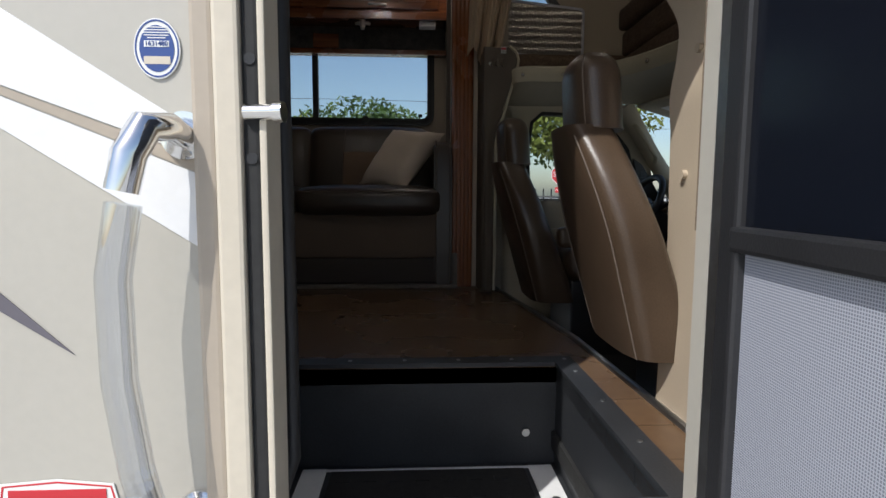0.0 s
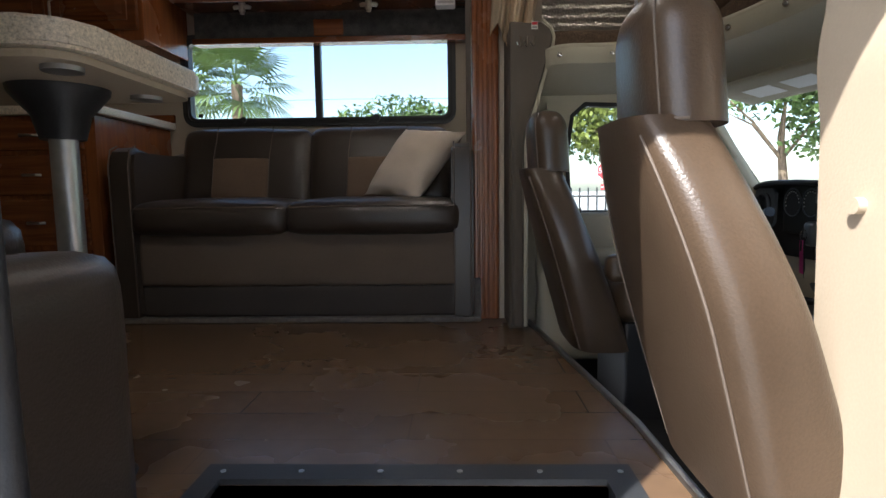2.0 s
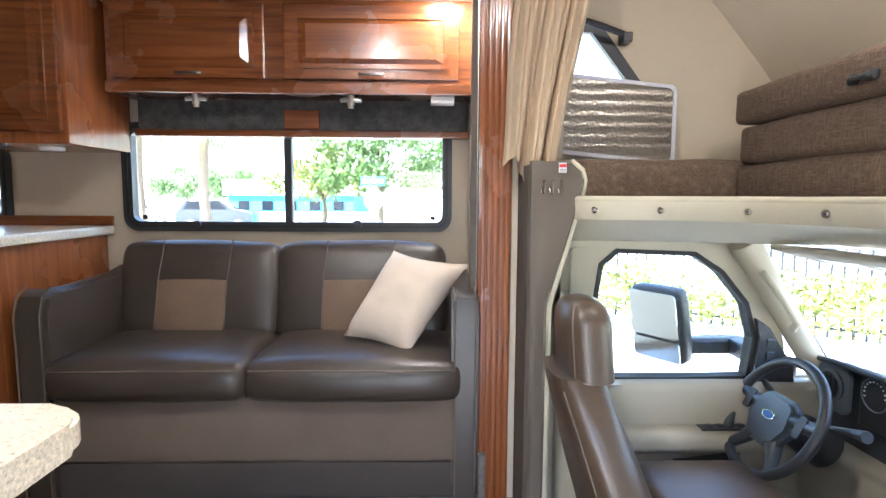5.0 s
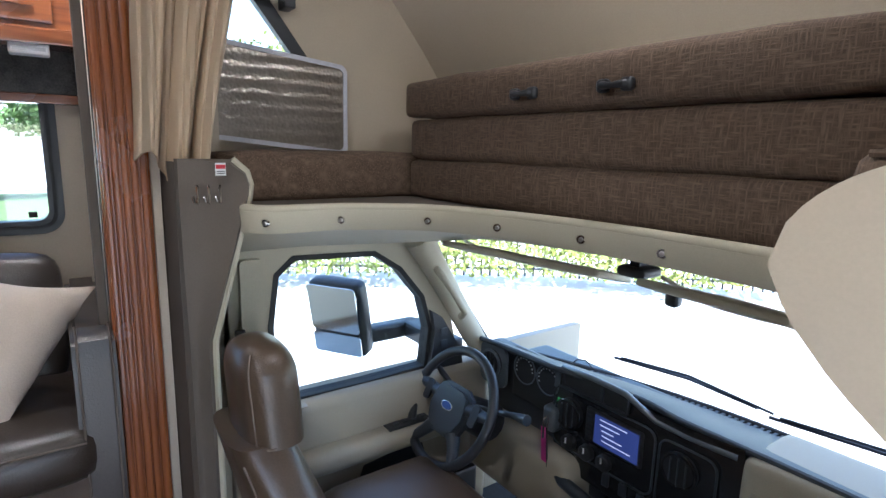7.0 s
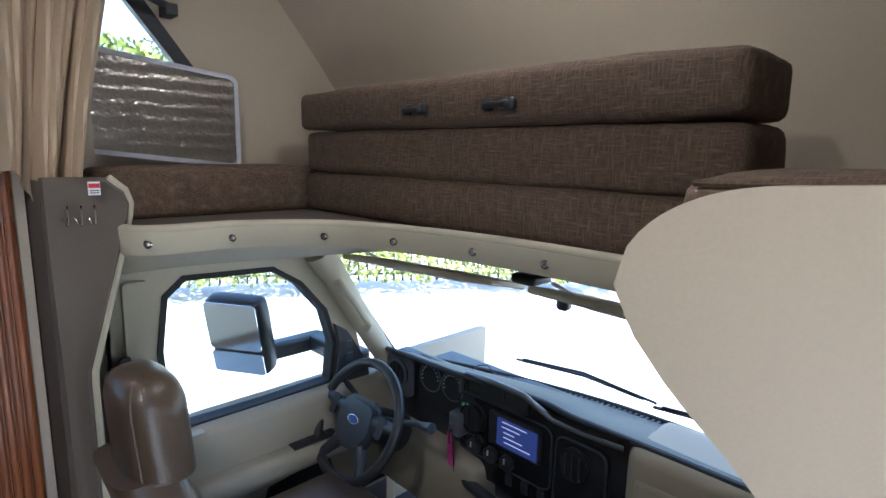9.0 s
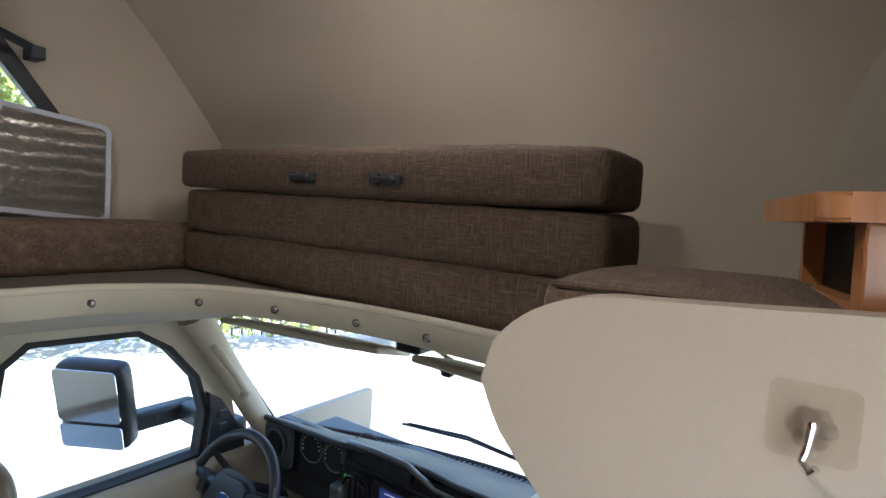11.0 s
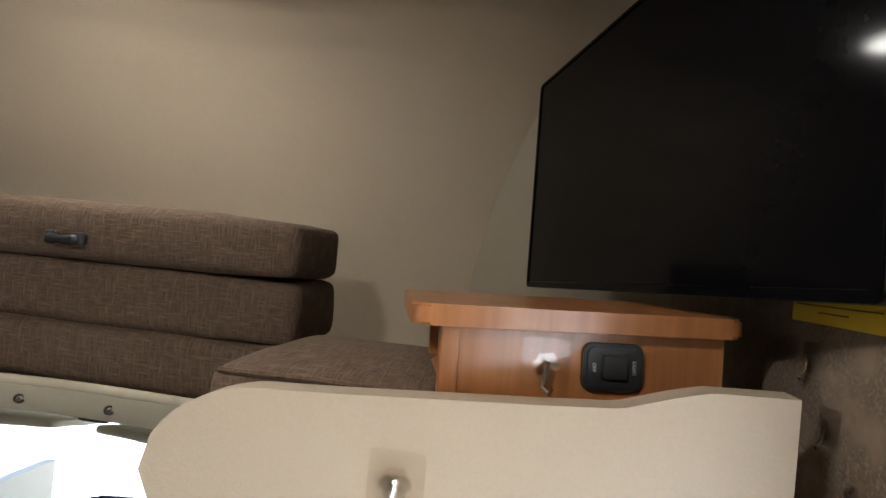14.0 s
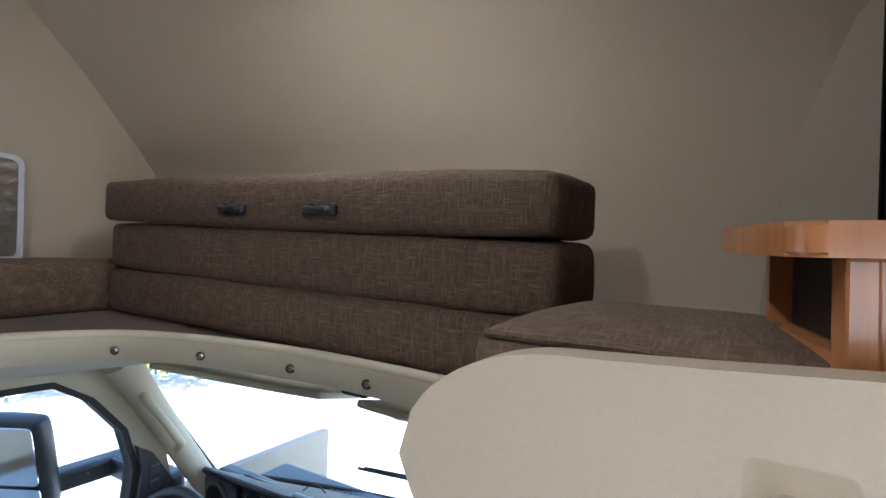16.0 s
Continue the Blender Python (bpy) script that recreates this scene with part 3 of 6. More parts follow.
# inside handrail by the door
hr = thing("entry_handrail", (-0.17, -0.27, 0.85), "black tubular handrail beside the entry", "handrail")
part("rail", tube([(-0.215, -0.345, 0.86), (-0.19, -0.30, 0.845), (-0.172, -0.27, 0.90), (-0.174, -0.262, 1.1), (-0.178, -0.262, 1.5), (-0.174, -0.27, 1.9), (-0.215, -0.345, 1.97)], 0.015, 14), M_BLACK, hr, "", True)
for z in (0.86, 1.97):
    part("flange", disc((-0.215, -0.347, z), (0.45, 0.75, 0), 0.026, 0.008, 18), M_BLACK, hr)
    part("screw", disc((-0.212, -0.338, z + 0.019), (0.45, 0.75, 0), 0.004, 0.004, 8), M_ALU, hr)

# the parts above are drawn against a wall at y -0.42 and set onto this one
for ob, dx in [(fr, -0.05), (hr, -0.05), (sd, -0.085), (gh, -0.03), (sk, -0.03), (db, -0.03)] + [(bpy.data.objects[n], -0.03) for n in STRIPES]:
    ob.location = ob.location + Vector((dx, 0.205, -0.05))

# ---------------- slide-out trim and windows ----------------
col = thing("trim_column", (0.29, 2.0, 0.8), "fluted cherry wood trim column of the slide-out", "column", "", "structure")
part("board", box(0.190, 0.305, 1.985, 2.06, 0.80, 2.80, 0.006), M_CHERRY_V, col)
for k, x in enumerate((0.204, 0.226, 0.247, 0.268, 0.289)):
    part("flute", box(x - 0.009, x + 0.009, 1.972 + 0.003 * (k % 2), 1.99, 0.81, 2.80, 0.006), M_CHERRY_V, col)
tagged(part("trim_strip", box(0.307, 0.330, 2.0, 2.06, 0.80, 2.80, 0.003), M_WALL), "pale trim strip beside the column", "trim", "", "structure")
tagged(part("trim_slide_post", box(0.165, 0.188, 2.065, 2.09, 0.8, 2.73, 0.004), M_PANELBR), "grey metal slide-out post with seal", "trim", "", "structure")


def slide_window(name, x0, x1, z0, z1, divider, y=2.66):
    w = thing(name, ((x0 + x1) / 2, y, z0), "black-framed sliding window in the slide-out wall", "window", "", "structure")
    part("window_frame", ring_plate(rounded(x0, x1, z0, z1, 0.07), rounded(x0 + 0.045, x1 - 0.045, z0 + 0.045, z1 - 0.045, 0.035), 0.05, XZ(y - 0.018)), M_BLACK, w)
    part("inner_bead", ring_plate(rounded(x0 + 0.02, x1 - 0.02, z0 + 0.02, z1 - 0.02, 0.05), rounded(x0 + 0.03, x1 - 0.03, z0 + 0.03, z1 - 0.03, 0.045), -0.006, XZ(y - 0.018)), M_RUBBER, w)
    if divider:
        part("divider", box(divider - 0.018, divider + 0.018, y - 0.02, y + 0.02, z0 + 0.04, z1 - 0.04, 0.004), M_BLACK, w)
        for k, x in enumerate((divider - 0.42, divider + 0.32)):
            part("latch", disc((x, y - 0.02, z0 + 0.035), (0, -1, 0), 0.022 - 0.006 * (1 - k), 0.014, 14), M_BLACK, w, "", True)
    spans = [(x0 + 0.04, x1 - 0.04)] if not divider else [(x0 + 0.04, divider), (divider, x1 - 0.04)]
    for a, b in spans:
        p = part("pane", box(a, b, y + 0.004, y + 0.008, z0 + 0.04, z1 - 0.04), M_GLASS, w)
        p.visible_shadow = False
    for x in (x0 + 0.09, x1 - 0.09):
        part("etched_mark", box(x - 0.012, x + 0.012, y, y + 0.002, z0 + 0.055, z0 + 0.075), M_RUBBER, w)
    return w


slide_window("window_1", -1.405, 0.120, 1.750, 2.250, -0.642)
slide_window("window_2", -2.40, -1.915, 1.77, 2.15, 0)

vl = thing("window_valance", (-0.54, 2.6, 2.22), "dark patterned cloth valance with a wooden lower rail", "valance")
part("cloth", pad(-1.29, 0.185, 2.585, 2.655, 2.210, 2.355, 0.004, 0.008, 6, 0.002), M_VALANCE, vl, "", True)
part("rail", box(-1.30, 0.195, 2.572, 2.655, 2.180, 2.210, 0.005), M_CHERRY, vl, "cherry rail")
part("patch", box(-0.64, -0.48, 2.574, 2.59, 2.215, 2.30, 0.006), M_CHERRY, vl, "brown leather centre tab")


# ---------------- cabinets ----------------
def door_panel(owner, x0, x1, z0, z1, y, pull=True):
    """A raised-panel cupboard door, facing -y."""
    d = part("door", box(x0, x1, y - 0.022, y, z0, z1, 0.006), M_CHERRY, owner)
    part("moulding", ring_plate(rounded(x0 + 0.042, x1 - 0.042, z0 + 0.042, z1 - 0.042, 0.004, 2), rounded(x0 + 0.062, x1 - 0.062, z0 + 0.062, z1 - 0.062, 0.004, 2), -0.008, XZ(y - 0.0225)), M_CHERRY, d, "dark glazed moulding")
    bm = bmesh.new()
    a = [(x0 + 0.064, z0 + 0.064), (x1 - 0.064, z0 + 0.064), (x1 - 0.064, z1 - 0.064), (x0 + 0.064, z1 - 0.064)]
    b = [(x0 + 0.095, z0 + 0.082), (x1 - 0.095, z0 + 0.082), (x1 - 0.095, z1 - 0.082), (x0 + 0.095, z1 - 0.082)]
    va = [bm.verts.new((u, y - 0.024, v)) for u, v in a]
    vb = [bm.verts.new((u, y - 0.033, v)) for u, v in b]
    bm.faces.new(vb)
    for k in range(4):
        bm.faces.new((va[k], va[(k + 1) % 4], vb[(k + 1) % 4], vb[k]))
    part("raised_panel", bm, M_CHERRY, d)
    if pull:
        xm = (x0 + x1) / 2
        part("handle", tube([(xm - 0.05, y - 0.022, z0 + 0.022), (xm - 0.04, y - 0.036, z0 + 0.018), (xm, y - 0.040, z0 + 0.016), (xm + 0.04, y - 0.036, z0 + 0.018), (xm + 0.05, y - 0.022, z0 + 0.022)], 0.006, 8), M_PEWTER, d, "brushed metal pull", True)
    return d


oc = thing("overhead_cabinet", (-0.52, 2.54, 2.345), "glossy cherry wood overhead cabinet above the sofa", "cabinet")
part("body", box(-1.32, 0.205, 2.41, 2.655, 2.345, 2.735, 0.003), M_CHERRY, oc)
part("bottom_rail", box(-1.32, 0.205, 2.392, 2.41, 2.338, 2.385, 0.006), M_CHERRY, oc)
door_panel(oc, -1.29, -0.665, 2.397, 2.700, 2.41)
door_panel(oc, -0.588, 0.135, 2.397, 2.700, 2.41)
tagged(part("trim_crown", box(-3.3, 0.215, 2.38, 2.66, 2.722, 2.7345, 0.002), M_WALL), "beige crown strip under the slide ceiling", "trim", "", "structure")
for k, x in enumerate((-0.965, -0.318)):
    kn = thing("shade_knob", (x, 2.45, 2.330), "pewter cross-shaped knob under the overhead cabinet", "knob", "knobs under the cabinet")
    part("post", disc((x, 2.43, 2.345), (0, 0, -1), 0.016, 0.045, 14), M_PEWTER, kn, "", True)
    part("cross_bar", tube([(x - 0.045, 2.43, 2.318), (x - 0.03, 2.43, 2.322), (x + 0.03, 2.43, 2.322), (x + 0.045, 2.43, 2.318)], [0.008, 0.011, 0.011, 0.008], 10), M_PEWTER, kn, "", True)
    part("button", disc((x, 2.43, 2.305), (0, 0, -1), 0.012, 0.018, 12), M_PEWTER, kn, "", True)
al = thing("alarm_box", (0.07, 2.47, 2.310), "small white sensor box under the overhead cabinet", "alarm")
part("case", box(0.02, 0.12, 2.435, 2.505, 2.312, 2.344, 0.006), M_WHITE, al)
part("stripe", box(0.03, 0.11, 2.432, 2.436, 2.322, 2.332), M_ALU, al)

kc = thing("kitchen_wall_cabinet", (-2.3, 2.45, 2.1), "cherry wood kitchen wall cabinet with raised doors", "cabinet")
part("body", box(-3.28, -1.36, 2.215, 2.655, 2.11, 2.735, 0.004), M_CHERRY_V, kc)
for x0, x1 in ((-1.80, -1.38), (-2.22, -1.83), (-2.62, -2.25), (-3.05, -2.65)):
    d = door_panel(kc, x0, x1, 2.155, 2.70, 2.215, False)
    part("handle", tube([(x0 + 0.022, 2.193, 2.20), (x0 + 0.018, 2.178, 2.22), (x0 + 0.018, 2.178, 2.28), (x0 + 0.022, 2.193, 2.30)], 0.006, 8), M_PEWTER, d, "brushed metal pull", True)
for x in (-1.55, -2.05, -2.5):
    pl = thing("puck_light", (x, 2.4, 2.1), "flat round puck light under the kitchen cabinet", "lamp", "puck lights")
    part("rim", disc((x, 2.4, 2.11), (0, 0, -1), 0.045, 0.012, 24), M_WHITE, pl, "", True)

kb = thing("kitchen_base_cabinet", (-2.2, 2.3, 0.8), "cherry wood kitchen base cabinet with drawers", "cabinet")
part("body", box(-3.1, -1.49, 2.0, 2.655, 0.86, 1.735, 0.004), M_CHERRY_V, kb)
part("toe_kick", box(-3.1, -1.51, 2.06, 2.6, 0.80, 0.86), M_BLACK, kb)
for z0, z1 in ((0.90, 1.13), (1.15, 1.36), (1.38, 1.56), (1.58, 1.71)):
    dr = part("drawer_front", box(-2.0, -1.54, 1.982, 2.0, z0, z1, 0.006), M_CHERRY, kb)
    part("handle", tube([(-1.82, 1.982, (z0 + z1) / 2), (-1.81, 1.965, (z0 + z1) / 2), (-1.75, 1.965, (z0 + z1) / 2), (-1.74, 1.982, (z0 + z1) / 2)], 0.006, 8), M_PEWTER, dr, "brushed metal pull", True)
ct = thing("kitchen_worktop", (-2.2, 2.3, 1.735), "speckled beige kitchen worktop with a rounded edge", "worktop")
part("top", box(-3.1, -1.455, 1.965, 2.655, 1.735, 1.775, 0.008), M_STONE, ct)
part("backsplash", box(-3.1, -1.455, 2.635, 2.655, 1.775, 1.82, 0.004), M_CHERRY, ct, "low cherry upstand")

# dinette
tb = thing("dinette_table", (-0.9, 0.56, 0.8), "dinette table with a speckled top on a metal post", "table")
part("tabletop", slab(rounded(-1.46, -0.43, 0.34, 0.80, 0.07), 0.042, XY(1.588), None, 0.006), M_STONE, tb, "beige speckled top with rounded corners", True)
part("underside", slab(rounded(-1.44, -0.45, 0.36, 0.78, 0.06), 0.012, XY(1.575)), M_CAP, tb)
for x, y in ((-0.50, 0.43), (-0.52, 0.70)):
    part("catch", disc((x, y, 1.575), (0, 0, -1), 0.03, 0.008, 18), M_ALU, tb, "", True)
part("flange", tube([(-0.63, 0.60, 1.575), (-0.63, 0.60, 1.564), (-0.63, 0.60, 1.524), (-0.63, 0.60, 1.479)], [0.085, 0.083, 0.05, 0.038], 24), M_BLACK, tb, "black post socket", True)
part("leg", tube([(-0.63, 0.60, 1.484), (-0.63, 0.60, 0.83)], 0.024, 20), M_ALU, tb, "brushed metal post", True)
part("foot", tube([(-0.63, 0.60, 0.86), (-0.63, 0.60, 0.82), (-0.63, 0.60, 0.80)], [0.04, 0.06, 0.085], 24), M_BLACK, tb, "", True)
lp = thing("black_folder", (-0.75, 0.55, 1.630), "black flat device lying on the table", "folder")
part("body", moved(box(-0.14, 0.14, -0.10, 0.10, 0, 0.016, 0.004), Matrix.Translation((-0.70, 0.57, 1.6305)) @ Matrix.Rotation(0.3, 4, "Z")), M_BLACK, lp)
part("cover", moved(box(-0.145, 0.145, -0.105, 0.105, 0.017, 0.022, 0.002), Matrix.Translation((-0.70, 0.57, 1.6305)) @ Matrix.Rotation(0.3, 4, "Z")), M_DASH, lp)
part("cable", tube([(-0.66, 0.62, 1.654), (-0.68, 0.66, 1.699), (-0.74, 0.68, 1.714), (-0.80, 0.66, 1.674), (-0.84, 0.66, 1.659)], 0.006, 8), M_BLACK, lp, "", True)
bs = thing("dinette_bench", (-0.55, 0.12, 0.8), "dark brown leather dinette bench seen from behind", "bench")
part("back", pad(-0.535, -0.402, -0.145, 0.405, 0.81, 1.285, 0.012, 0.05, 10, 0.003), M_LEATHER, bs, "", True)
part("head_roll", pad(-0.65, -0.54, -0.145, 0.39, 1.16, 1.34, 0.012, 0.045, 8, 0.003), M_LEATHER, bs, "", True)
part("seat", pad(-1.05, -0.54, -0.145, 0.39, 1.10, 1.25, 0.012, 0.045, 8, 0.003), M_LEATHER, bs, "", True)
part("base", box(-1.04, -0.54, -0.145, 0.37, 0.80, 1.11, 0.004), M_CHERRY, bs)
part("stitching", tube([(-0.47, -0.13, 1.292), (-0.47, 0.2, 1.300), (-0.468, 0.38, 1.285), (-0.465, 0.414, 1.20)], 0.0025, 6), M_PIPE, bs)

# ---------------- sofa ----------------
sf = thing("sofa", (-0.58, 2.3, 0.8), "two-seat dark brown leather sofa with microfibre panels", "sofa")
part("base", box(-1.30, 0.13, 2.0, 2.62, 0.83, 1.20, 0.004), M_SUEDE_D, sf)
part("front_panel", pad(-1.30, 0.13, 1.955, 2.0, 0.965, 1.205, 0.004, 0.012, 8, 0.002), M_SUEDE, sf, "brown microfibre front panel", True)
part("lower_panel", pad(-1.30, 0.13, 1.96, 2.0, 0.825, 0.962, 0.003, 0.010, 8, 0.002), M_SUEDE_D, sf, "dark microfibre lower band", True)
for x0, x1, s in ((-1.315, -0.634, 1.0), (-0.626, 0.128, 5.0)):
    part("seat_cushion", pad(x0, x1, 1.915, 2.44, 1.198, 1.335, 0.022, 0.05, 12, 0.005, s), M_LEATHER, sf, "", True)
    part("cushion_piping", tube([(x0 + 0.02, 1.905, 1.316), ((x0 + x1) / 2, 1.900, 1.318), (x1 - 0.02, 1.905, 1.316)], 0.003, 6), M_PIPE, sf)
TILT_BACK = Matrix.Translation((0, 2.42, 1.32)) @ Matrix.Rotation(radians(-14), 4, "X") @ Matrix.Translation((0, -2.42, -1.32))
for x0, x1, s in ((-1.305, -0.642, 2.0), (-0.636, 0.075, 8.0)):
    part("back_cushion", moved(pad(x0, x1, 2.36, 2.50, 1.30, 1.710, 0.018, 0.045, 12, 0.005, s), TILT_BACK), M_LEATHER, sf, "", True)
    c = x0 + (0.31 if s < 5 else 0.34)
    part("patch", moved(pad(c - 0.142, c + 0.142, 2.335, 2.36, 1.325, 1.545, 0.004, 0.008, 4, 0.002), TILT_BACK), M_PATCH, sf, "tan suede patch", True)
    for x in (c - 0.145, c + 0.145):
        part("stitching", moved(tube([(x, 2.336, 1.32), (x + 0.004, 2.334, 1.55), (x + 0.018, 2.342, 1.72)], 0.0025, 6), TILT_BACK), M_PIPE, sf)
for x0, x1 in ((-1.41, -1.30), (0.095, 0.192)):
    ar = part("arm", slab([(1.945, 0.822), (1.935, 1.50), (1.955, 1.565), (2.0, 1.585), (2.10, 1.565), (2.25, 1.55), (2.45, 1.575), (2.58, 1.60), (2.62, 1.55), (2.62, 0.83)], x1 - x0, lambda u, v, w, a=x0: (a + w, u, v), None, 0.016), M_LEATHER, sf, "", True)
    for x in (x0 + 0.012, x1 - 0.012):
        part("arm_piping", tube([(x, 1.936, 0.83), (x, 1.926, 1.50), (x, 1.948, 1.572), (x, 2.0, 1.594)], 0.003, 6), M_PIPE, ar)
tagged(part("trim_carpet", box(-1.43, 0.222, 1.925, 2.05, 0.801, 0.823, 0.006, bm=box(0.194, 0.222, 1.95, 2.05, 0.801, 0.99, 0.008)), M_CARPET), "frayed grey carpet edge under the sofa", "carpet", "", "structure")

# scatter cushion: four corners, a swollen middle
PC = [Vector((-0.135, 2.36, 1.69)), Vector((0.170, 2.18, 1.655)), Vector((-0.065, 2.05, 1.325)), Vector((-0.325, 2.20, 1.365))]


def pillow_surface(side):
    mid = (PC[1] - PC[0]).cross(PC[3] - PC[0]).normalized()

    def fn(u, v):
        p = PC[0].lerp(PC[1], u).lerp(PC[3].lerp(PC[2], u), v)
        c = (PC[0] + PC[1] + PC[2] + PC[3]) / 4
        a, b = 2 * u - 1, 2 * v - 1
        pinch = 1 - 0.10 * ((1 - a * a) * abs(b) ** 3 + (1 - b * b) * abs(a) ** 3)
        p = c + (p - c) * pinch
        puff = 0.07 * (max(0, 1 - a ** 4) * max(0, 1 - b ** 4)) ** 0.6
        return p + mid * side * (puff + 0.006 * noise.noise(p * 14) * (puff > 0))
    return fn


pw = thing("throw_pillow", (-0.08, 2.2, 1.33), "cream cotton throw pillow leaning on the sofa arm", "pillow")
pbm = grid(pillow_surface(1), 22, 22)
pbm = join(pbm, grid(pillow_surface(-1), 22, 22))
bmesh.ops.remove_doubles(pbm, verts=pbm.verts, dist=0.0015)
part("cover", pbm, M_PILLOW, pw, "", True)

# ---------------- cab ----------------
RIM = [(0.44, 2.10), (0.47, 1.80), (0.53, 1.70), (0.71, 1.685), (0.90, 1.575), (0.995, 1.39), (1.045, 1.16), (1.055, 0.965), (1.045, 0.74), (0.995, 0.52), (0.88, 0.33), (0.70, 0.24), (0.66, -0.14)]


def rim_at(u):
    f = u * (len(RIM) - 1)
    i = min(int(f), len(RIM) - 2)
    p, q, r = Vector(RIM[max(i - 1, 0)]), Vector(RIM[i]), Vector(RIM[i + 1])
    s = Vector(RIM[min(i + 2, len(RIM) - 1)])
    t = f - i
    return 0.5 * ((2 * q) + (r - p) * t + (2 * p - 5 * q + 4 * r - s) * t * t + (3 * q - p - 3 * r + s) * t ** 3)


def apron(u, v):
    """From the rim of the bunk down and forward to the windscreen's upper edge and the door heads."""
    p = rim_at(u)
    a = (p.y - 0.95) / 0.97
    q = Vector((1.46 - 0.30 * min(1, abs(a)) ** 2.2, 0.95 + 0.97 * max(-1, min(1, a * 1.12))))
    if p.x < 0.70:
        q = Vector((p.x, 1.925 if p.y > 0.95 else 0.0))
    drop = 0.04 * min(1, v / 0.10)
    roll = 0.085 * max(0, (v - 0.10) / 0.90) ** 1.6 + 0.02 * math.sin(v * math.pi)
    xy = p.lerp(q, max(0, (v - 0.06) / 0.94))
    return (xy.x, xy.y, 1.905 - drop - roll)


tagged(part("ceiling_cab", grid(apron, 90, 20, 0.012), M_LINER, None, "", True), "tan moulded cab headliner below the bunk", "headliner", "", "structure")
tagged(part("trim_bunk_rim", tube([(rim_at(k / 60).x, rim_at(k / 60).y, 1.910) for k in range(61)], 0.012, 10), M_LINER, None, "", True), "rolled tan vinyl edge of the bunk", "trim", "", "structure")
tagged(part("bunk_platform", slab([(rim_at(k / 40).x + 0.005, rim_at(k / 40).y) for k in range(41)] + [(1.66, -0.15), (1.66, 2.16)], -0.03, XY(1.905)), M_PANELBR), "carpeted bunk platform over the cab", "platform", "", "structure")
for x, y in ((0.515, 1.690), (0.707, 1.672), (0.902, 1.558), (0.990, 1.380), (1.040, 1.157), (1.050, 0.965), (1.040, 0.745)):
    sn = thing("snap_stud", (x, y, 1.878), "small chrome snap stud on the bunk edge", "stud", "snap studs")
    d = Vector((-0.75, -0.45 if y > 0.95 else 0.2, -0.1)).normalized()
    c = Vector((x, y, 1.880)) + d * 0.004
    part("collar", disc(c, d, 0.010, 0.006, 14), M_CHROME, sn, "", True)
    part("button", disc(c + d * 0.006, d, 0.005, 0.004, 12), M_PEWTER, sn, "", True)

# front cap over the bunk
CAP = [(0.80, 2.935), (1.15, 2.93), (1.32, 2.915), (1.43, 2.87), (1.50, 2.78), (1.555, 2.62), (1.59, 2.42), (1.61, 2.20), (1.62, 1.88)]


def cap(u, v):
    """Upright in the middle, rolled back towards the driver's side."""
    f = v * (len(CAP) - 1)
    i = min(int(f), len(CAP) - 2)
    p = Vector(CAP[i]).lerp(Vector(CAP[i + 1]), f - i)
    y = 2.165 - (2.165 + 0.16) * u
    back = max(0, (y - 1.0) / 1.1) ** 1.35 * (0.25 + 0.63 * max(0, p.y - 2.33)) * min(1, max(0, (p.x - 0.80) / 0.5))
    return (p.x - back, y, p.y)


tagged(part("wall_front_cap", grid(cap, 36, 40, 0.01), M_CAP, None, "", True), "curved tan fabric front cap of the bunk", "wall", "", "structure")
side_outline = [(0.62, 1.90)] + [(1.60, 1.90), (1.56, 2.20), (1.50, 2.42), (1.42, 2.57), (1.32, 2.72), (1.16, 2.87), (1.0, 2.925), (0.62, 2.94)]
WIN = [(0.40, 2.09), (0.84, 2.09), (0.815, 2.335), (0.645, 2.56), (0.40, 2.56)]


def holed(outline, hole, depth, to_world):
    """A plate with a hole, split in strips from outline corners to hole corners."""
    own = bmesh.new()
    for a in (0, depth):
        vo = [own.verts.new((*p, a)) for p in outline]
        vh = [own.verts.new((*p, a)) for p in hole]
        edges = [own.edges.new((l[i], l[(i + 1) % len(l)])) for l in (vo, vh) for i in range(len(l))]
        bmesh.ops.triangle_fill(own, use_beauty=True, edges=edges)
    for v in own.verts:
        v.co = to_world(*v.co)
    return own


tagged(part("wall_bunk_driver", holed([(0.40, 1.90)] + side_outline[1:-1] + [(0.40, 2.94)], [(0.42, 2.10), (0.82, 2.10), (0.80, 2.32), (0.63, 2.54), (0.42, 2.54)], 0.03, XZ(2.155)), M_CAP), "tan fabric side wall of the bunk with a small window", "wall", "", "structure")
bw = thing("window_3", (0.7, 2.16, 2.1), "small slanted bunk window with a black frame", "window", "", "structure")
part("window_frame", ring_plate(WIN, [(0.435, 2.12), (0.805, 2.12), (0.785, 2.31), (0.615, 2.525), (0.435, 2.525)], 0.03, XZ(2.14)), M_BLACK, bw)
pp = part("pane", slab([(0.42, 2.10), (0.82, 2.10), (0.80, 2.32), (0.63, 2.54), (0.42, 2.54)], 0.004, XZ(2.165)), M_GLASS, bw)
pp.visible_shadow = False
fo = thing("foil_shade", (0.8, 2.13, 2.08), "quilted foil window shade with a grey bound edge", "shade")
part("panel", slab(rounded(0.44, 0.925, 2.045, 2.325, 0.02), 0.012, lambda u, v, w: (u, 2.115 + w, v - 0.10 * (u - 0.925))), M_FOIL, fo)
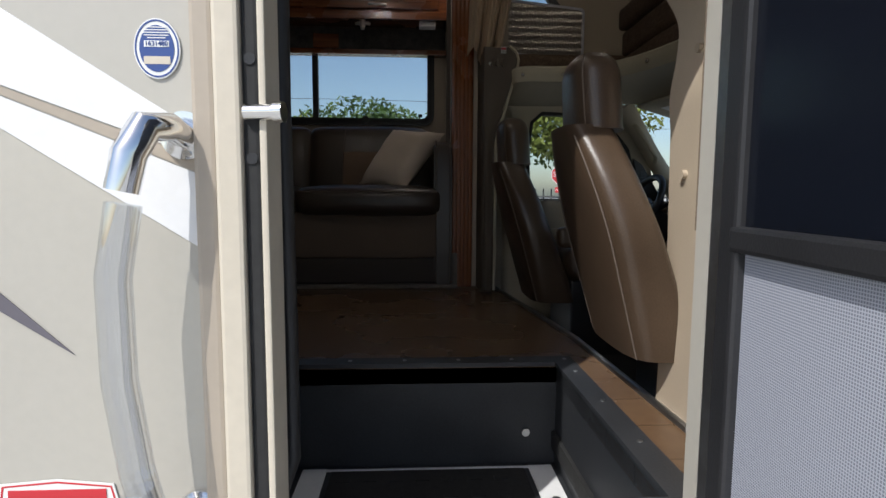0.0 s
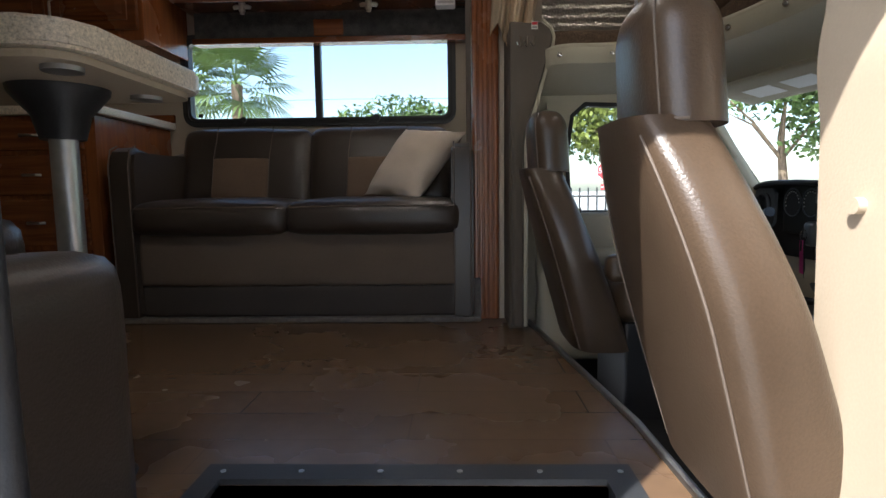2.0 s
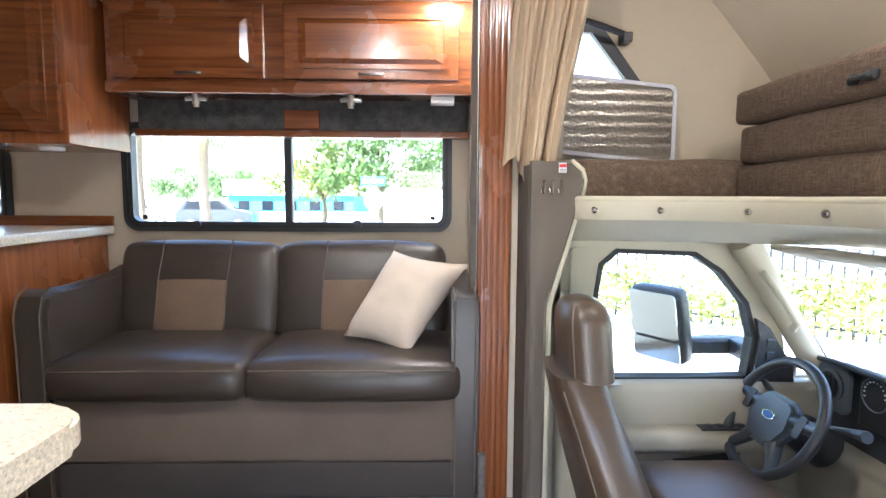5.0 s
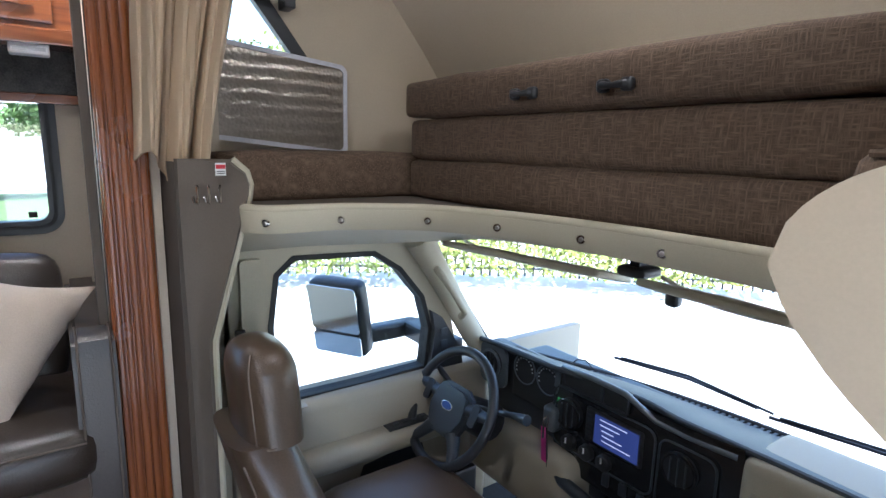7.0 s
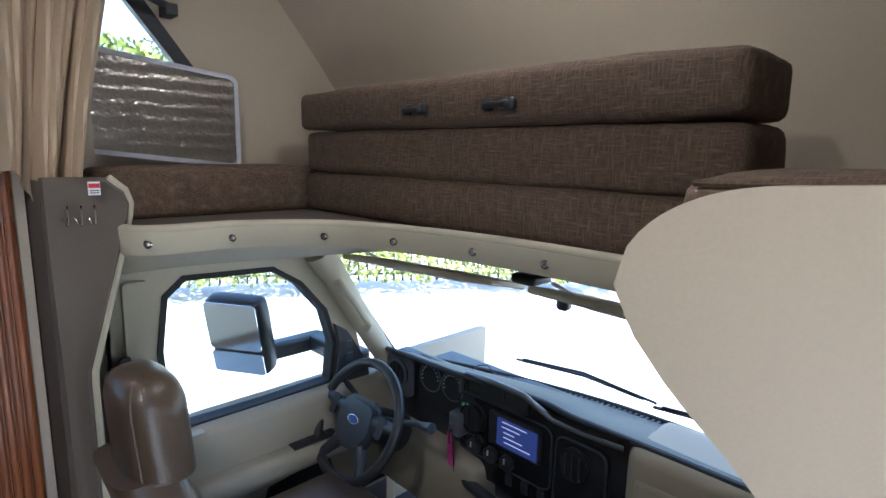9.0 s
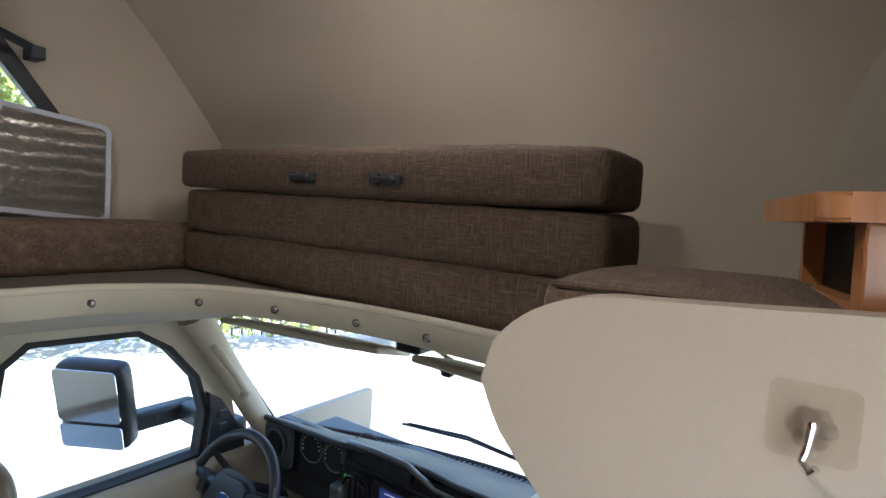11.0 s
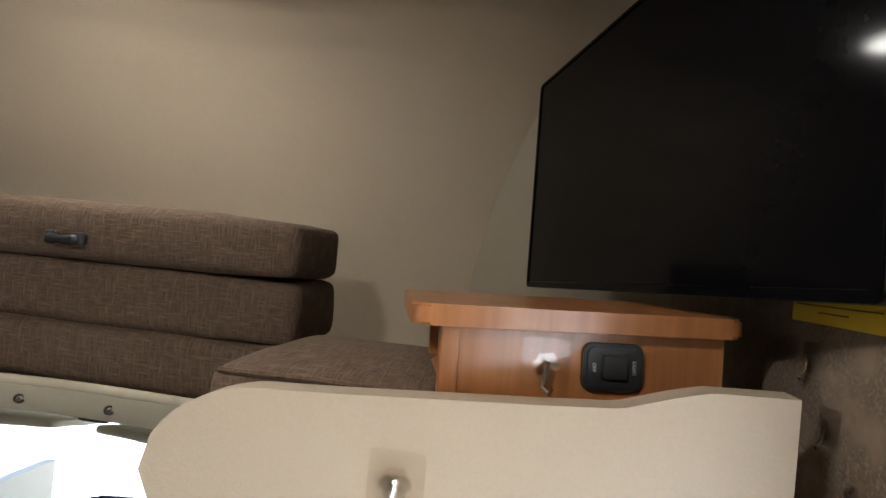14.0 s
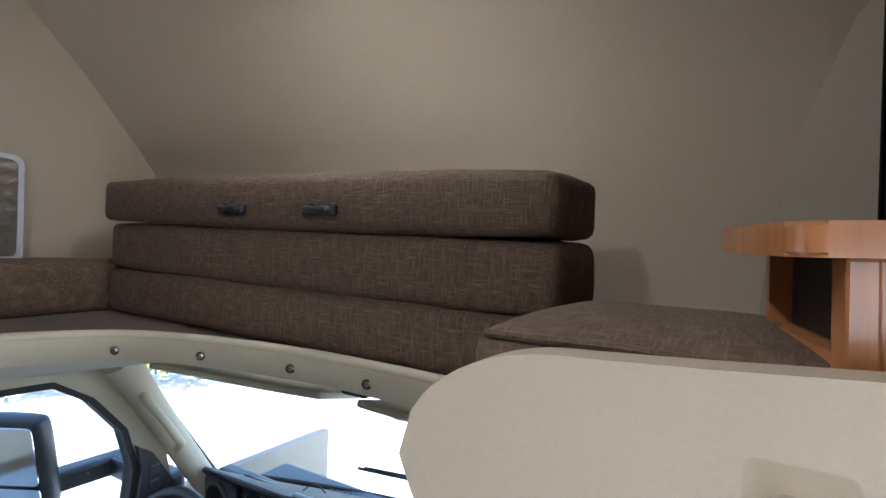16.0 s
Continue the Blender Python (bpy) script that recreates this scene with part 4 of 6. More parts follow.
part("binding", ring_plate(rounded(0.433, 0.932, 2.038, 2.332, 0.025), rounded(0.445, 0.918, 2.052, 2.318, 0.02), 0.016, lambda u, v, w: (u, 2.112 + w, v - 0.10 * (u - 0.925))), M_FOILEDGE, fo, "grey fabric binding")
br = thing("curtain_bracket", (0.75, 2.1, 2.62), "black metal curtain bracket on the wall", "bracket")
part("arm", tube([(0.50, 2.06, 2.56), (0.62, 2.08, 2.535), (0.73, 2.10, 2.505)], 0.012, 8), M_BLACK, br, "", True)
part("tip", box(0.715, 0.75, 2.085, 2.15, 2.48, 2.515, 0.005), M_BLACK, br)


def curtain(u, v):
    w = 0.235 - 0.05 * v + 0.02 * math.sin(v * 5)
    x = 0.435 - 0.085 * v + (u - 0.5) * w + 0.03 * (1 - v) ** 3
    y = 1.90 + 0.028 * math.sin(u * 17 + 2.2 * v) * (0.5 + v) + 0.012 * math.sin(u * 57 + v * 3) + 0.06 * (1 - v)
    z = 2.80 - 0.78 * v - 0.025 * (1 - math.cos(u * 4.4)) * v + 0.03 * math.sin(u * 9) * v
    return (x, y, z)


cu = thing("curtain", (0.40, 1.9, 2.1), "beige curtain tied up and hanging beside the column", "curtain")
part("drape", grid(curtain, 70, 30, 0.004), M_CURTAIN, cu, "", True)

# driver-side partition with hooks
def panel_driver(u, v):
    z = 2.03 - 1.21 * v
    edge = 0.508 - 0.012 * min(1, v / 0.08) - 0.100 * max(0, min(1, (v - 0.08) / 0.30))
    if v < 0.05:
        edge -= 0.05 * (1 - v / 0.05) ** 2
    x = 0.332 + u * (edge - 0.332)
    return (x, 1.80 - 0.03 * u + 0.02 * math.sin(u * 3.1), z)


dp = thing("partition_driver", (0.45, 1.8, 0.82), "taupe cloth partition behind the driver's seat", "partition", "", "structure")
part("board", grid(panel_driver, 12, 40, 0.02), M_PANELBR, dp, "", True)
part("edge_piping", tube([panel_driver(1, k / 40) for k in range(41)], 0.009, 8), M_LINER, dp, "tan rolled edge", True)
part("infill", box(0.334, 0.392, 1.82, 2.055, 0.8, 2.02), M_PANELBR, dp)
for k in range(3):
    x = 0.372 + 0.026 * k
    hk = thing("wall_hook", (x, 1.77, 1.96), "small wire hook on the partition", "hook", "wire hooks")
    part("wire", tube([(x, 1.760, 1.968), (x, 1.754, 1.938), (x - 0.004, 1.742, 1.926), (x - 0.012, 1.736, 1.931), (x - 0.015, 1.735, 1.944)], 0.0028, 6), M_CHROME, hk, "", True)
lb = thing("warning_label", (0.49, 1.76, 2.05), "small red and white warning label", "label")
part("card", box(0.413, 0.437, 1.748, 1.7495, 1.992, 2.022), M_PAPER, lb)
part("band", box(0.414, 0.436, 1.746, 1.7478, 2.008, 2.018), M_RED, lb)
part("text_line", box(0.416, 0.434, 1.746, 1.7478, 1.996, 1.998, bm=box(0.416, 0.434, 1.746, 1.7478, 2.001, 2.003)), M_INK_SHADE, lb)

# folded bunk mattress and side cushions
ms = thing("folded_mattress", (1.42, 1.3, 1.94), "brown woven bunk mattress folded into a stack of three", "mattress")
for z0, z1, dx, s in ((1.908, 2.030, 0.0, 1.0), (2.034, 2.160, 0.0, 4.0), (2.168, 2.278, -0.02, 9.0)):
    part("layer", pad(1.085 + dx, 1.31, 0.622, 1.955, z0, z1, 0.010, 0.022, 14, 0.005, s), M_WOVEN, ms, "", True)
for y0 in (1.375, 1.105):
    cl = thing("strap_handle", (1.045, y0, 2.20), "black moulded strap handle on the mattress", "handle", "strap handles")
    part("bar", tube([(1.052, y0 - 0.036, 2.205), (1.038, y0 - 0.026, 2.205), (1.034, y0, 2.203), (1.038, y0 + 0.026, 2.205), (1.052, y0 + 0.036, 2.205)], [0.009, 0.009, 0.006, 0.009, 0.009], 10), M_BLACK, cl, "", True)
    for s in (-1, 1):
        part("end", pad(1.040, 1.056, y0 + s * 0.030 - 0.013, y0 + s * 0.030 + 0.013, 2.193, 2.217, 0.002, 0.006, 2, 0), M_BLACK, cl, "", True)
sc = thing("bunk_side_cushion", (0.8, 2.03, 1.91), "brown woven cushion standing along the bunk wall", "cushion")
part("cover", pad(0.47, 1.26, 1.965, 2.10, 1.908, 2.045, 0.008, 0.018, 12, 0.005, 3), M_WOVEN, sc, "", True)

# passenger-side partition: padded vinyl, rounded nose
EDGE = [(0.80, 0.29), (1.2, 0.265), (1.45, 0.275), (1.60, 0.305), (1.70, 0.352), (1.757, 0.397), (1.82, 0.458), (1.875, 0.525), (1.925, 0.570), (1.97, 0.592)]
TOP = [(-0.08, 2.136), (0.0, 2.132), (0.03, 2.124), (0.083, 2.106), (0.16, 2.099), (0.25, 2.092), (0.35, 2.084), (0.44, 2.078)]


def along(table, k):
    for (a, p), (b, q) in zip(table, table[1:]):
        if k <= b:
            return p + (q - p) * (k - a) / (b - a)
    return table[-1][1]


def partition_x(z):
    s = min(1, max(0, (z - 1.50) / 0.25))
    return 0.58 + 0.052 * s * s * (3 - 2 * s)


def partition(u, v):
    y1 = -0.078
    if v < 0.72:
        z = 0.80 + (1.97 - 0.80) * v / 0.72
        y = y1 + (along(EDGE, z) - y1) * u
    else:
        y = y1 + (0.592 - y1) * u
        zt = along(TOP, y) if y < 0.44 else 1.97 + (2.078 - 1.97) * math.sqrt(max(0, 1 - ((y - 0.44) / 0.152) ** 2))
        z = 1.97 + (zt - 1.97) * (v - 0.72) / 0.28
    return (partition_x(z), y, z)


pp = thing("partition_passenger", (0.8, 0.0, 0.8), "padded cream vinyl partition behind the passenger seat", "partition", "", "structure")
pb = grid(partition, 60, 90)
bmesh.ops.recalc_face_normals(pb, faces=pb.faces)
bmesh.ops.solidify(pb, geom=list(pb.faces), thickness=-0.035)
part("panel", pb, M_VINYL, pp, "", True)
for y, z in ((0.20, 1.62), (0.195, 1.35), (0.22, 1.07)):
    part("button", disc((partition_x(z) + 0.002, y, z), (-1, 0, 0), 0.010, 0.012, 14), M_VINYL, pp, "", True)

D = Vector((0.256, -0.967, 0)).normalized()
N = Vector((-0.967, -0.256, 0)).normalized()


def hook_plate(center, size, along=D, out=N):
    """A clear adhesive plate with a flower boss and a metal hook."""
    c = Vector(center)
    ob = thing("adhesive_hook", c, "clear adhesive wall hook with a metal peg", "hook", "adhesive hooks")
    fw = lambda u, v, w: c + along * u + Vector((0, 0, v)) + out * w
    k = size / 0.09
    part("film", slab(rounded(-size / 2, size / 2, -size / 2, size / 2, size * 0.12), 0.002, fw), M_CLEAR, ob, "clear square film")
    for a in range(6):
        p = fw(0.016 * k * math.cos(a * 1.047), 0.016 * k * math.sin(a * 1.047) - 0.003, 0.002)
        part("petal", disc(p, out, 0.010 * k, 0.006 * k, 12), M_PETAL, ob, "clear petal", True)
    part("peg", tube([fw(0, 0.002, 0.008), fw(0, -0.002, 0.014 * k), fw(-0.002, -0.03 * k, 0.014 * k), fw(-0.004, -0.042 * k, 0.018 * k), fw(0.002, -0.05 * k, 0.026 * k), fw(0.008 * k, -0.042 * k, 0.03 * k)], 0.0045 * k, 8), M_CHROME, ob, "chrome peg", True)
    return ob


hook_plate((0.631, 0.299, 2.004), 0.060, Vector((0, -1, 0)), Vector((-1, 0, 0)))
for x, z in ((0.768, 2.160), (0.722, 2.095), (0.668, 2.045)):
    hook_plate((x, -0.150, z), 0.042, Vector((-1, 0, 0)), Vector((0, 1, 0)))
yl = thing("yellow_notice", (0.73, -0.15, 2.22), "yellow printed notice on the woven wall", "label")
part("card", box(0.634, 0.820, -0.150, -0.1485, 2.203, 2.240), M_YELLOW, yl)
for k, (a, b) in enumerate(((0.66, 0.79), (0.645, 0.81), (0.70, 0.76))):
    part("text_line", box(a, b, -0.1485, -0.1478, 2.231 - 0.008 * k, 2.2325 - 0.008 * k), M_INK_SHADE, yl)

# bunk end: pad, corner wall, shelf, television
# end wall in a darker tan than the cap: corner shade put into its colour
tagged(part("wall_bunk_end", slab([(0, 1.9), (0.64, 1.9), (0.64, 2.93), (0, 2.93)], 0.02, lambda u, v, w: (1.64 - 0.40 * u + 0.9 * w, 0.40 - 0.90 * u - 0.4 * w, v)), M_CABPL), "end wall of the bunk behind the television, tan darkened for shade", "wall", "", "structure")
pc = thing("bunk_seat_pad", (0.88, 0.42, 1.906), "thick brown woven pad on the bunk end", "cushion")
part("cover", pad(0.70, 1.03, 0.272, 0.560, 1.908, 2.078, 0.012, 0.022, 10, 0.004, 7), M_WOVEN, pc, "", True)
part("edge_piping", tube([(0.700, 0.285, 2.074), (0.695, 0.42, 2.078), (0.700, 0.547, 2.074)], 0.004, 6), M_WOVEN, pc)

SH = Matrix.Translation((0.706, 0.268, 2.077)) @ Matrix(((D.x, -N.x, 0, 0), (D.y, -N.y, 0, 0), (0, 0, 1, 0), (0, 0, 0, 1))) @ Matrix.Rotation(radians(-2), 4, "Y") @ Matrix.Scale(0.69, 4)
sh = thing("corner_shelf", (0.8, 0.1, 1.91), "orange oak corner shelf with an open side cubby", "shelf")
part("front", moved(box(0.0, 0.50, 0.0, 0.02, 0.0, 0.120, 0.004), SH), M_SHELFWOOD, sh)
part("corner_post", moved(box(-0.012, 0.02, -0.006, 0.03, 0.0, 0.120, 0.004), SH), M_SHELFWOOD, sh)
part("top", moved(slab(rounded(-0.062, 0.530, -0.022, 0.34, 0.03), 0.036, XY(0.120), None, 0.005), SH), M_SHELFWOOD, sh, "", True)
part("back_board", moved(box(0.0, 0.50, 0.30, 0.315, 0.0, 0.120), SH), M_SHELFWOOD, sh)
part("bottom", moved(box(0.0, 0.50, 0.02, 0.30, 0.0, 0.015), SH), M_SHELFWOOD, sh)
# solid black block fills the cubby, painting the shade of its opening
part("cubby_lining", moved(box(0.030, 0.49, 0.036, 0.298, 0.016, 0.118), SH), M_INK_SHADE, sh, "black block for the shade inside the cubby")
part("base", moved(box(0.0, 0.50, 0.02, 0.30, -0.24, -0.002), SH), M_SHELFWOOD, sh)
SHS = SH @ Matrix.Translation((0.014, 0, 0))
sw = thing("light_switch", (1.3, -0.15, 2.17), "black rocker light switch on the shelf front", "switch")
part("bezel", moved(slab(rounded(0.222, 0.331, 0.020, 0.102, 0.016), 0.008, lambda u, v, w: (u, -w - 0.0005, v), None, 0.002), SHS), M_BLACK, sw)
part("plate", moved(slab(rounded(0.230, 0.323, 0.027, 0.095, 0.012), 0.003, lambda u, v, w: (u, -w - 0.0085, v)), SHS), M_DASH, sw, "charcoal plate")
part("rocker", moved(box(0.255, 0.299, -0.018, -0.0115, 0.041, 0.083, 0.003), SHS), M_BLACK, sw)
for txt, u in (("OFF", 0.241), ("LIGHT", 0.313)):
    words("lettering", txt, 0.009, SHS @ Matrix.Translation((u, -0.0122, 0.061)) @ Matrix.Rotation(radians(90), 4, "X") @ Matrix.Rotation(radians(-90), 4, "Z"), M_PAPER, sw)
hook_plate(SH @ Vector((0.172, -0.001, 0.064)), 0.058)

TV0, TV1 = Vector((1.363, 0.178, 2.192)), Vector((0.585, -0.112, 2.232))
tv_u = (TV1 - TV0)
tv_w = tv_u.length
tv_u.normalize()
tv_n = tv_u.cross(Vector((0, 0, 1))).normalized()
if tv_n.dot(Vector((0.1, 0.2, 2.2)) - TV0) < 0:
    tv_n = -tv_n
tv_v = Vector((0.02, 0.02, 1))
TVF = lambda u, v, w: TV0 + tv_u * u + tv_v * v + tv_n * w
tv = thing("television", TV0, "flat black television on a wall bracket", "television")
part("case", slab(rounded(0, tv_w, 0, 0.475, 0.012), -0.03, TVF, None, 0.004), M_BLACK, tv)
part("screen", slab(rounded(0.008, tv_w - 0.009, 0.013, 0.468, 0.006), 0.0015, TVF), M_SCREEN, tv, "glossy dark screen")
part("bezel", ring_plate(rounded(0, tv_w, 0, 0.475, 0.012), rounded(0.007, tv_w - 0.008, 0.012, 0.469, 0.006), 0.004, TVF), M_SCREEN, tv)
part("side_strip", slab([(tv_w + 0.0015, 0.02), (tv_w + 0.006, 0.02), (tv_w + 0.006, 0.42), (tv_w + 0.0015, 0.42)], -0.013, TVF), M_ALU, tv, "silver side strip with sockets")
for k in range(8):
    part("socket", slab([(tv_w + 0.0065, 0.10 + 0.03 * k), (tv_w + 0.0072, 0.10 + 0.03 * k), (tv_w + 0.0072, 0.109 + 0.03 * k), (tv_w + 0.0065, 0.109 + 0.03 * k)], -0.009, TVF), M_INK_SHADE, tv)
part("bracket", tube([TVF(0.62, 0.22, -0.03), TVF(0.66, 0.22, -0.075)], 0.02, 10), M_BLACK, tv)

# ceiling lamps
for x, y, zc in ((-0.3, 0.75, CEIL), (0.08, 2.28, 2.735), (1.0, 1.10, 2.924)):
    lm = thing("ceiling_light", (x, y, zc), "round recessed ceiling light with a frosted lens", "lamp", "ceiling lights")
    part("rim", disc((x, y, zc - 0.001), (0, 0, -1), 0.075, 0.010, 28), M_WHITE, lm, "", True)
    part("lens", disc((x, y, zc - 0.0115), (0, 0, -1), 0.058, 0.006, 28), M_LAMP if x < 0 else M_LAMP_DIM if x < 0.5 else M_LAMP_LOW, lm, "frosted glowing lens", True)

# ---------------- cab front: windscreen, pillars, door, dash ----------------
tagged(part("cab_shell", box(0.38, 2.1, 2.02, 2.06, 0.45, 1.26, bm=box(0.60, 2.2, -0.15, -0.10, 0.45, 1.20, bm=box(0.38, 0.50, 1.99, 2.055, 0.45, 1.90))), M_CABPL), "tan lower cab side", "wall", "", "structure")
cd = thing("door_driver", (0.9, 1.95, 0.65), "tan driver's cab door with a black-framed window", "door", "", "structure")
DW = [(0.595, 1.27), (0.580, 1.53), (0.602, 1.69), (0.66, 1.742), (0.94, 1.732), (1.04, 1.668), (1.135, 1.555), (1.172, 1.43), (1.155, 1.275), (0.9, 1.268)]
DW2 = [(0.612, 1.287), (0.597, 1.53), (0.617, 1.682), (0.668, 1.726), (0.935, 1.716), (1.028, 1.656), (1.12, 1.547), (1.155, 1.428), (1.139, 1.291), (0.9, 1.285)]
part("window_seal", ring_plate(DW, DW2, 0.05, XZ(1.925)), M_RUBBER, cd, "black window seal")
g = part("pane", slab(DW2, 0.004, XZ(1.945)), M_GLASS, cd)
g.visible_shadow = False
part("upper_frame", holed([(0.47, 1.18), (0.47, 1.83), (1.04, 1.83), (1.16, 1.70), (1.26, 1.45), (1.32, 1.18)], DW, 0.06, XZ(1.93)), M_LINER, cd)
part("door_card", pad(0.47, 1.42, 1.885, 1.97, 0.65, 1.272, 0.008, 0.025, 8, 0.0), M_CABPL, cd, "", True)
part("armrest", pad(0.58, 1.20, 1.82, 1.90, 1.055, 1.125, 0.006, 0.025, 6, 0.0), M_CABPL, cd, "", True)
part("switch_plate", moved(box(-0.085, 0.085, -0.028, 0.028, 0, 0.010, 0.004), Matrix.Translation((1.03, 1.862, 1.124))), M_BLACK, cd, "glossy black switch plate")
for k in range(4):
    part("switch", box(0.975 + 0.035 * k, 0.995 + 0.035 * k, 1.852, 1.872, 1.134, 1.139, 0.002), M_DASH, cd)
part("pull_cup", box(0.81, 0.92, 1.835, 1.885, 1.121, 1.129, 0.004), M_BLACK, cd)
part("door_pocket", slab([(0.84, 0.93), (0.87, 1.01), (1.10, 1.035), (1.12, 0.97)], -0.004, XZ(1.878)), M_BLACK, cd, "dark speaker pocket")
part("sill_plate", box(0.61, 0.68, 1.872, 1.905, 1.272, 1.277, 0.002), M_CABPL, cd)
part("lock_knob", disc((0.64, 1.89, 1.275), (0, 0, 1), 0.006, 0.025, 8), M_CHROME, cd)
part("lower_pocket", box(0.75, 1.35, 1.855, 1.885, 0.70, 0.86, 0.01), M_BLACK, cd)
mr = thing("door_mirror", (0.98, 2.35, 1.2), "grey towing door mirror with two glasses on an arm", "mirror")
MIR = Matrix.Translation((0.985, 2.34, 1.375)) @ Matrix.Rotation(radians(-58), 4, "Z") @ Matrix.Rotation(radians(12), 4, "X") @ Matrix.Scale(0.84, 4) @ Matrix.Translation((0, 0, -1.38))
part("shell", moved(pad(-0.14, 0.14, 0.0, 0.09, 1.19, 1.57, 0.01, 0.03, 6, 0), MIR), M_BLACK, mr, "", True)
part("main_glass", moved(slab(rounded(-0.133, 0.133, 1.325, 1.562, 0.02), -0.004, XZ(-0.012)), MIR), M_CHROME, mr, "large mirror glass")
part("wide_glass", moved(slab(rounded(-0.133, 0.133, 1.200, 1.310, 0.015), -0.004, XZ(-0.012)), MIR), M_CHROME, mr, "small wide-angle glass")
part("arm", box(1.06, 1.36, 2.29, 2.36, 1.26, 1.33, 0.015), M_BLACK, mr)
part("arm", box(1.28, 1.38, 2.0, 2.33, 1.26, 1.33, 0.015), M_BLACK, mr)
tagged(part("trim_belt_cover", slab(rounded(0.50, 0.565, 1.42, 1.745, 0.012), -0.02, XZ(1.925)), M_LINER), "tan belt pillar cover", "trim", "", "structure")
tagged(part("trim_belt_guide", box(0.475, 0.505, 1.885, 1.90, 1.44, 1.55, 0.006), M_BLACK), "black seat belt guide", "trim", "", "structure")
ms_ = thing("mirror_switch", (1.2, 1.9, 1.3), "black door sail panel with small switches", "switch panel")
part("plate", slab([(1.15, 1.275), (1.17, 1.43), (1.155, 1.50), (1.20, 1.47), (1.29, 1.33), (1.30, 1.262)], -0.022, XZ(1.924)), M_BLACK, ms_)
for z in (1.40, 1.355):
    part("switch", box(1.192, 1.222, 1.897, 1.902, z, z + 0.03, 0.003), M_DASH, ms_)

# windscreen pillar with a grab handle
ap = thing("windscreen_pillar", (1.30, 1.9, 1.3), "tan windscreen pillar with a grab handle", "pillar", "", "structure")
part("cover", tube([(1.40, 1.90, 1.29), (1.33, 1.905, 1.40), (1.24, 1.905, 1.54), (1.15, 1.905, 1.68), (1.09, 1.90, 1.77)], [0.040, 0.042, 0.042, 0.046, 0.055], 12), M_LINER, ap, "", True)
part("grab_handle", tube([(1.14, 1.862, 1.665), (1.145, 1.835, 1.645), (1.19, 1.822, 1.58), (1.24, 1.822, 1.505), (1.25, 1.855, 1.475)], [0.013, 0.014, 0.012, 0.014, 0.013], 10), M_LINER, ap, "", True)
tagged(part("windscreen_pillar_far", tube([(1.40, 0.0, 1.29), (1.24, -0.005, 1.54), (1.09, 0.0, 1.77)], 0.045, 12), M_LINER, None, "", True), "tan far windscreen pillar", "pillar", "", "structure")
ws = thing("windscreen", (1.6, 0.95, 1.3), "large raked windscreen with a black edge", "windscreen", "", "structure")
wsf = lambda u, v, w: (1.80 - 0.36 * v - 0.37 * (2 * u - 1) ** 2 * (1 - 0.22 * v) + w, 1.90 - 1.90 * u, 1.262 + 0.475 * v + 0.07 * (2 * u - 1) ** 2 * (1 - v))
gl = part("pane", grid(lambda u, v: wsf(u, v, 0), 24, 8), M_GLASS, ws, "", True)
gl.visible_shadow = False
part("seal", tube([wsf(k / 24, 0, -0.01) for k in range(25)], 0.010, 8), M_RUBBER, ws)
part("side_seal", tube([wsf(0, k / 8, -0.004) for k in range(9)], 0.006, 8), M_RUBBER, ws)
part("mirror_stub", pad(1.455, 1.485, 1.165, 1.20, 1.655, 1.69, 0.004, 0.008, 2, 0), M_BLACK, ws, "black mirror button", True)
for y0, y1 in ((1.55, 1.08), (0.98, 0.40)):
    wp = thing("windscreen_wiper", (1.8, y0, 1.27), "black windscreen wiper at rest", "wiper", "wipers")
    part("arm", tube([(1.82, y0 + 0.06, 1.285), (1.845, (y0 + y1) / 2, 1.30), (1.83, y1, 1.295)], 0.006, 8), M_BLACK, wp)
    part("blade", tube([(1.82, y0 + 0.03, 1.295), (1.835, (y0 + y1) / 2, 1.315), (1.82, y1 - 0.05, 1.30)], 0.0045, 6), M_RUBBER, wp)
tagged(part("bonnet", grid(lambda u, v: (1.83 + 0.40 * v, 1.85 - 1.8 * u, 1.06 - 0.12 * v ** 2 - 0.06 * (2 * u - 1) ** 4), 12, 8, 0.02), M_WHITE, None, "", True), "white bonnet beyond the windscreen", "bonnet", "", "structure")
for y0, y1, x, turn in ((1.84, 1.26, 1.27, 9), (1.14, 0.52, 1.31, -4)):
    vs = thing("sun_visor", (x, (y0 + y1) / 2, 1.76), "padded tan sun visor folded up", "visor", "sun visors")
    VM = Matrix.Translation((x, (y0 + y1) / 2, 1.738)) @ Matrix.Rotation(radians(turn), 4, "Z") @ Matrix.Rotation(radians(14), 4, "Y")
    part("pad", moved(pad(-0.10, 0.10, -(y0 - y1) / 2, (y0 - y1) / 2, -0.010, 0.010, 0.004, 0.0095, 8, 0.002), VM), M_LINER, vs, "", True)
    for c in (-0.10, 0.09):
        part("label", moved(box(-0.045, 0.035, c - 0.07, c + 0.07, -0.0165, -0.0155), VM), M_PAPER, vs, "pale printed label")
    part("hinge", moved(tube([(0.06, (y0 - y1) / 2 - 0.03, 0.004), (0.07, (y0 - y1) / 2 + 0.05, 0.022)], 0.006, 8), VM), M_LINER, vs)
rc = thing("visor_clip", (1.33, 1.20, 1.77), "black clip between the sun visors", "clip")
part("body", pad(1.29, 1.375, 1.165, 1.245, 1.752, 1.778, 0.003, 0.01, 3, 0), M_BLACK, rc, "", True)
part("stem", box(1.31, 1.35, 1.19, 1.22, 1.775, 1.80, 0.004), M_BLACK, rc)


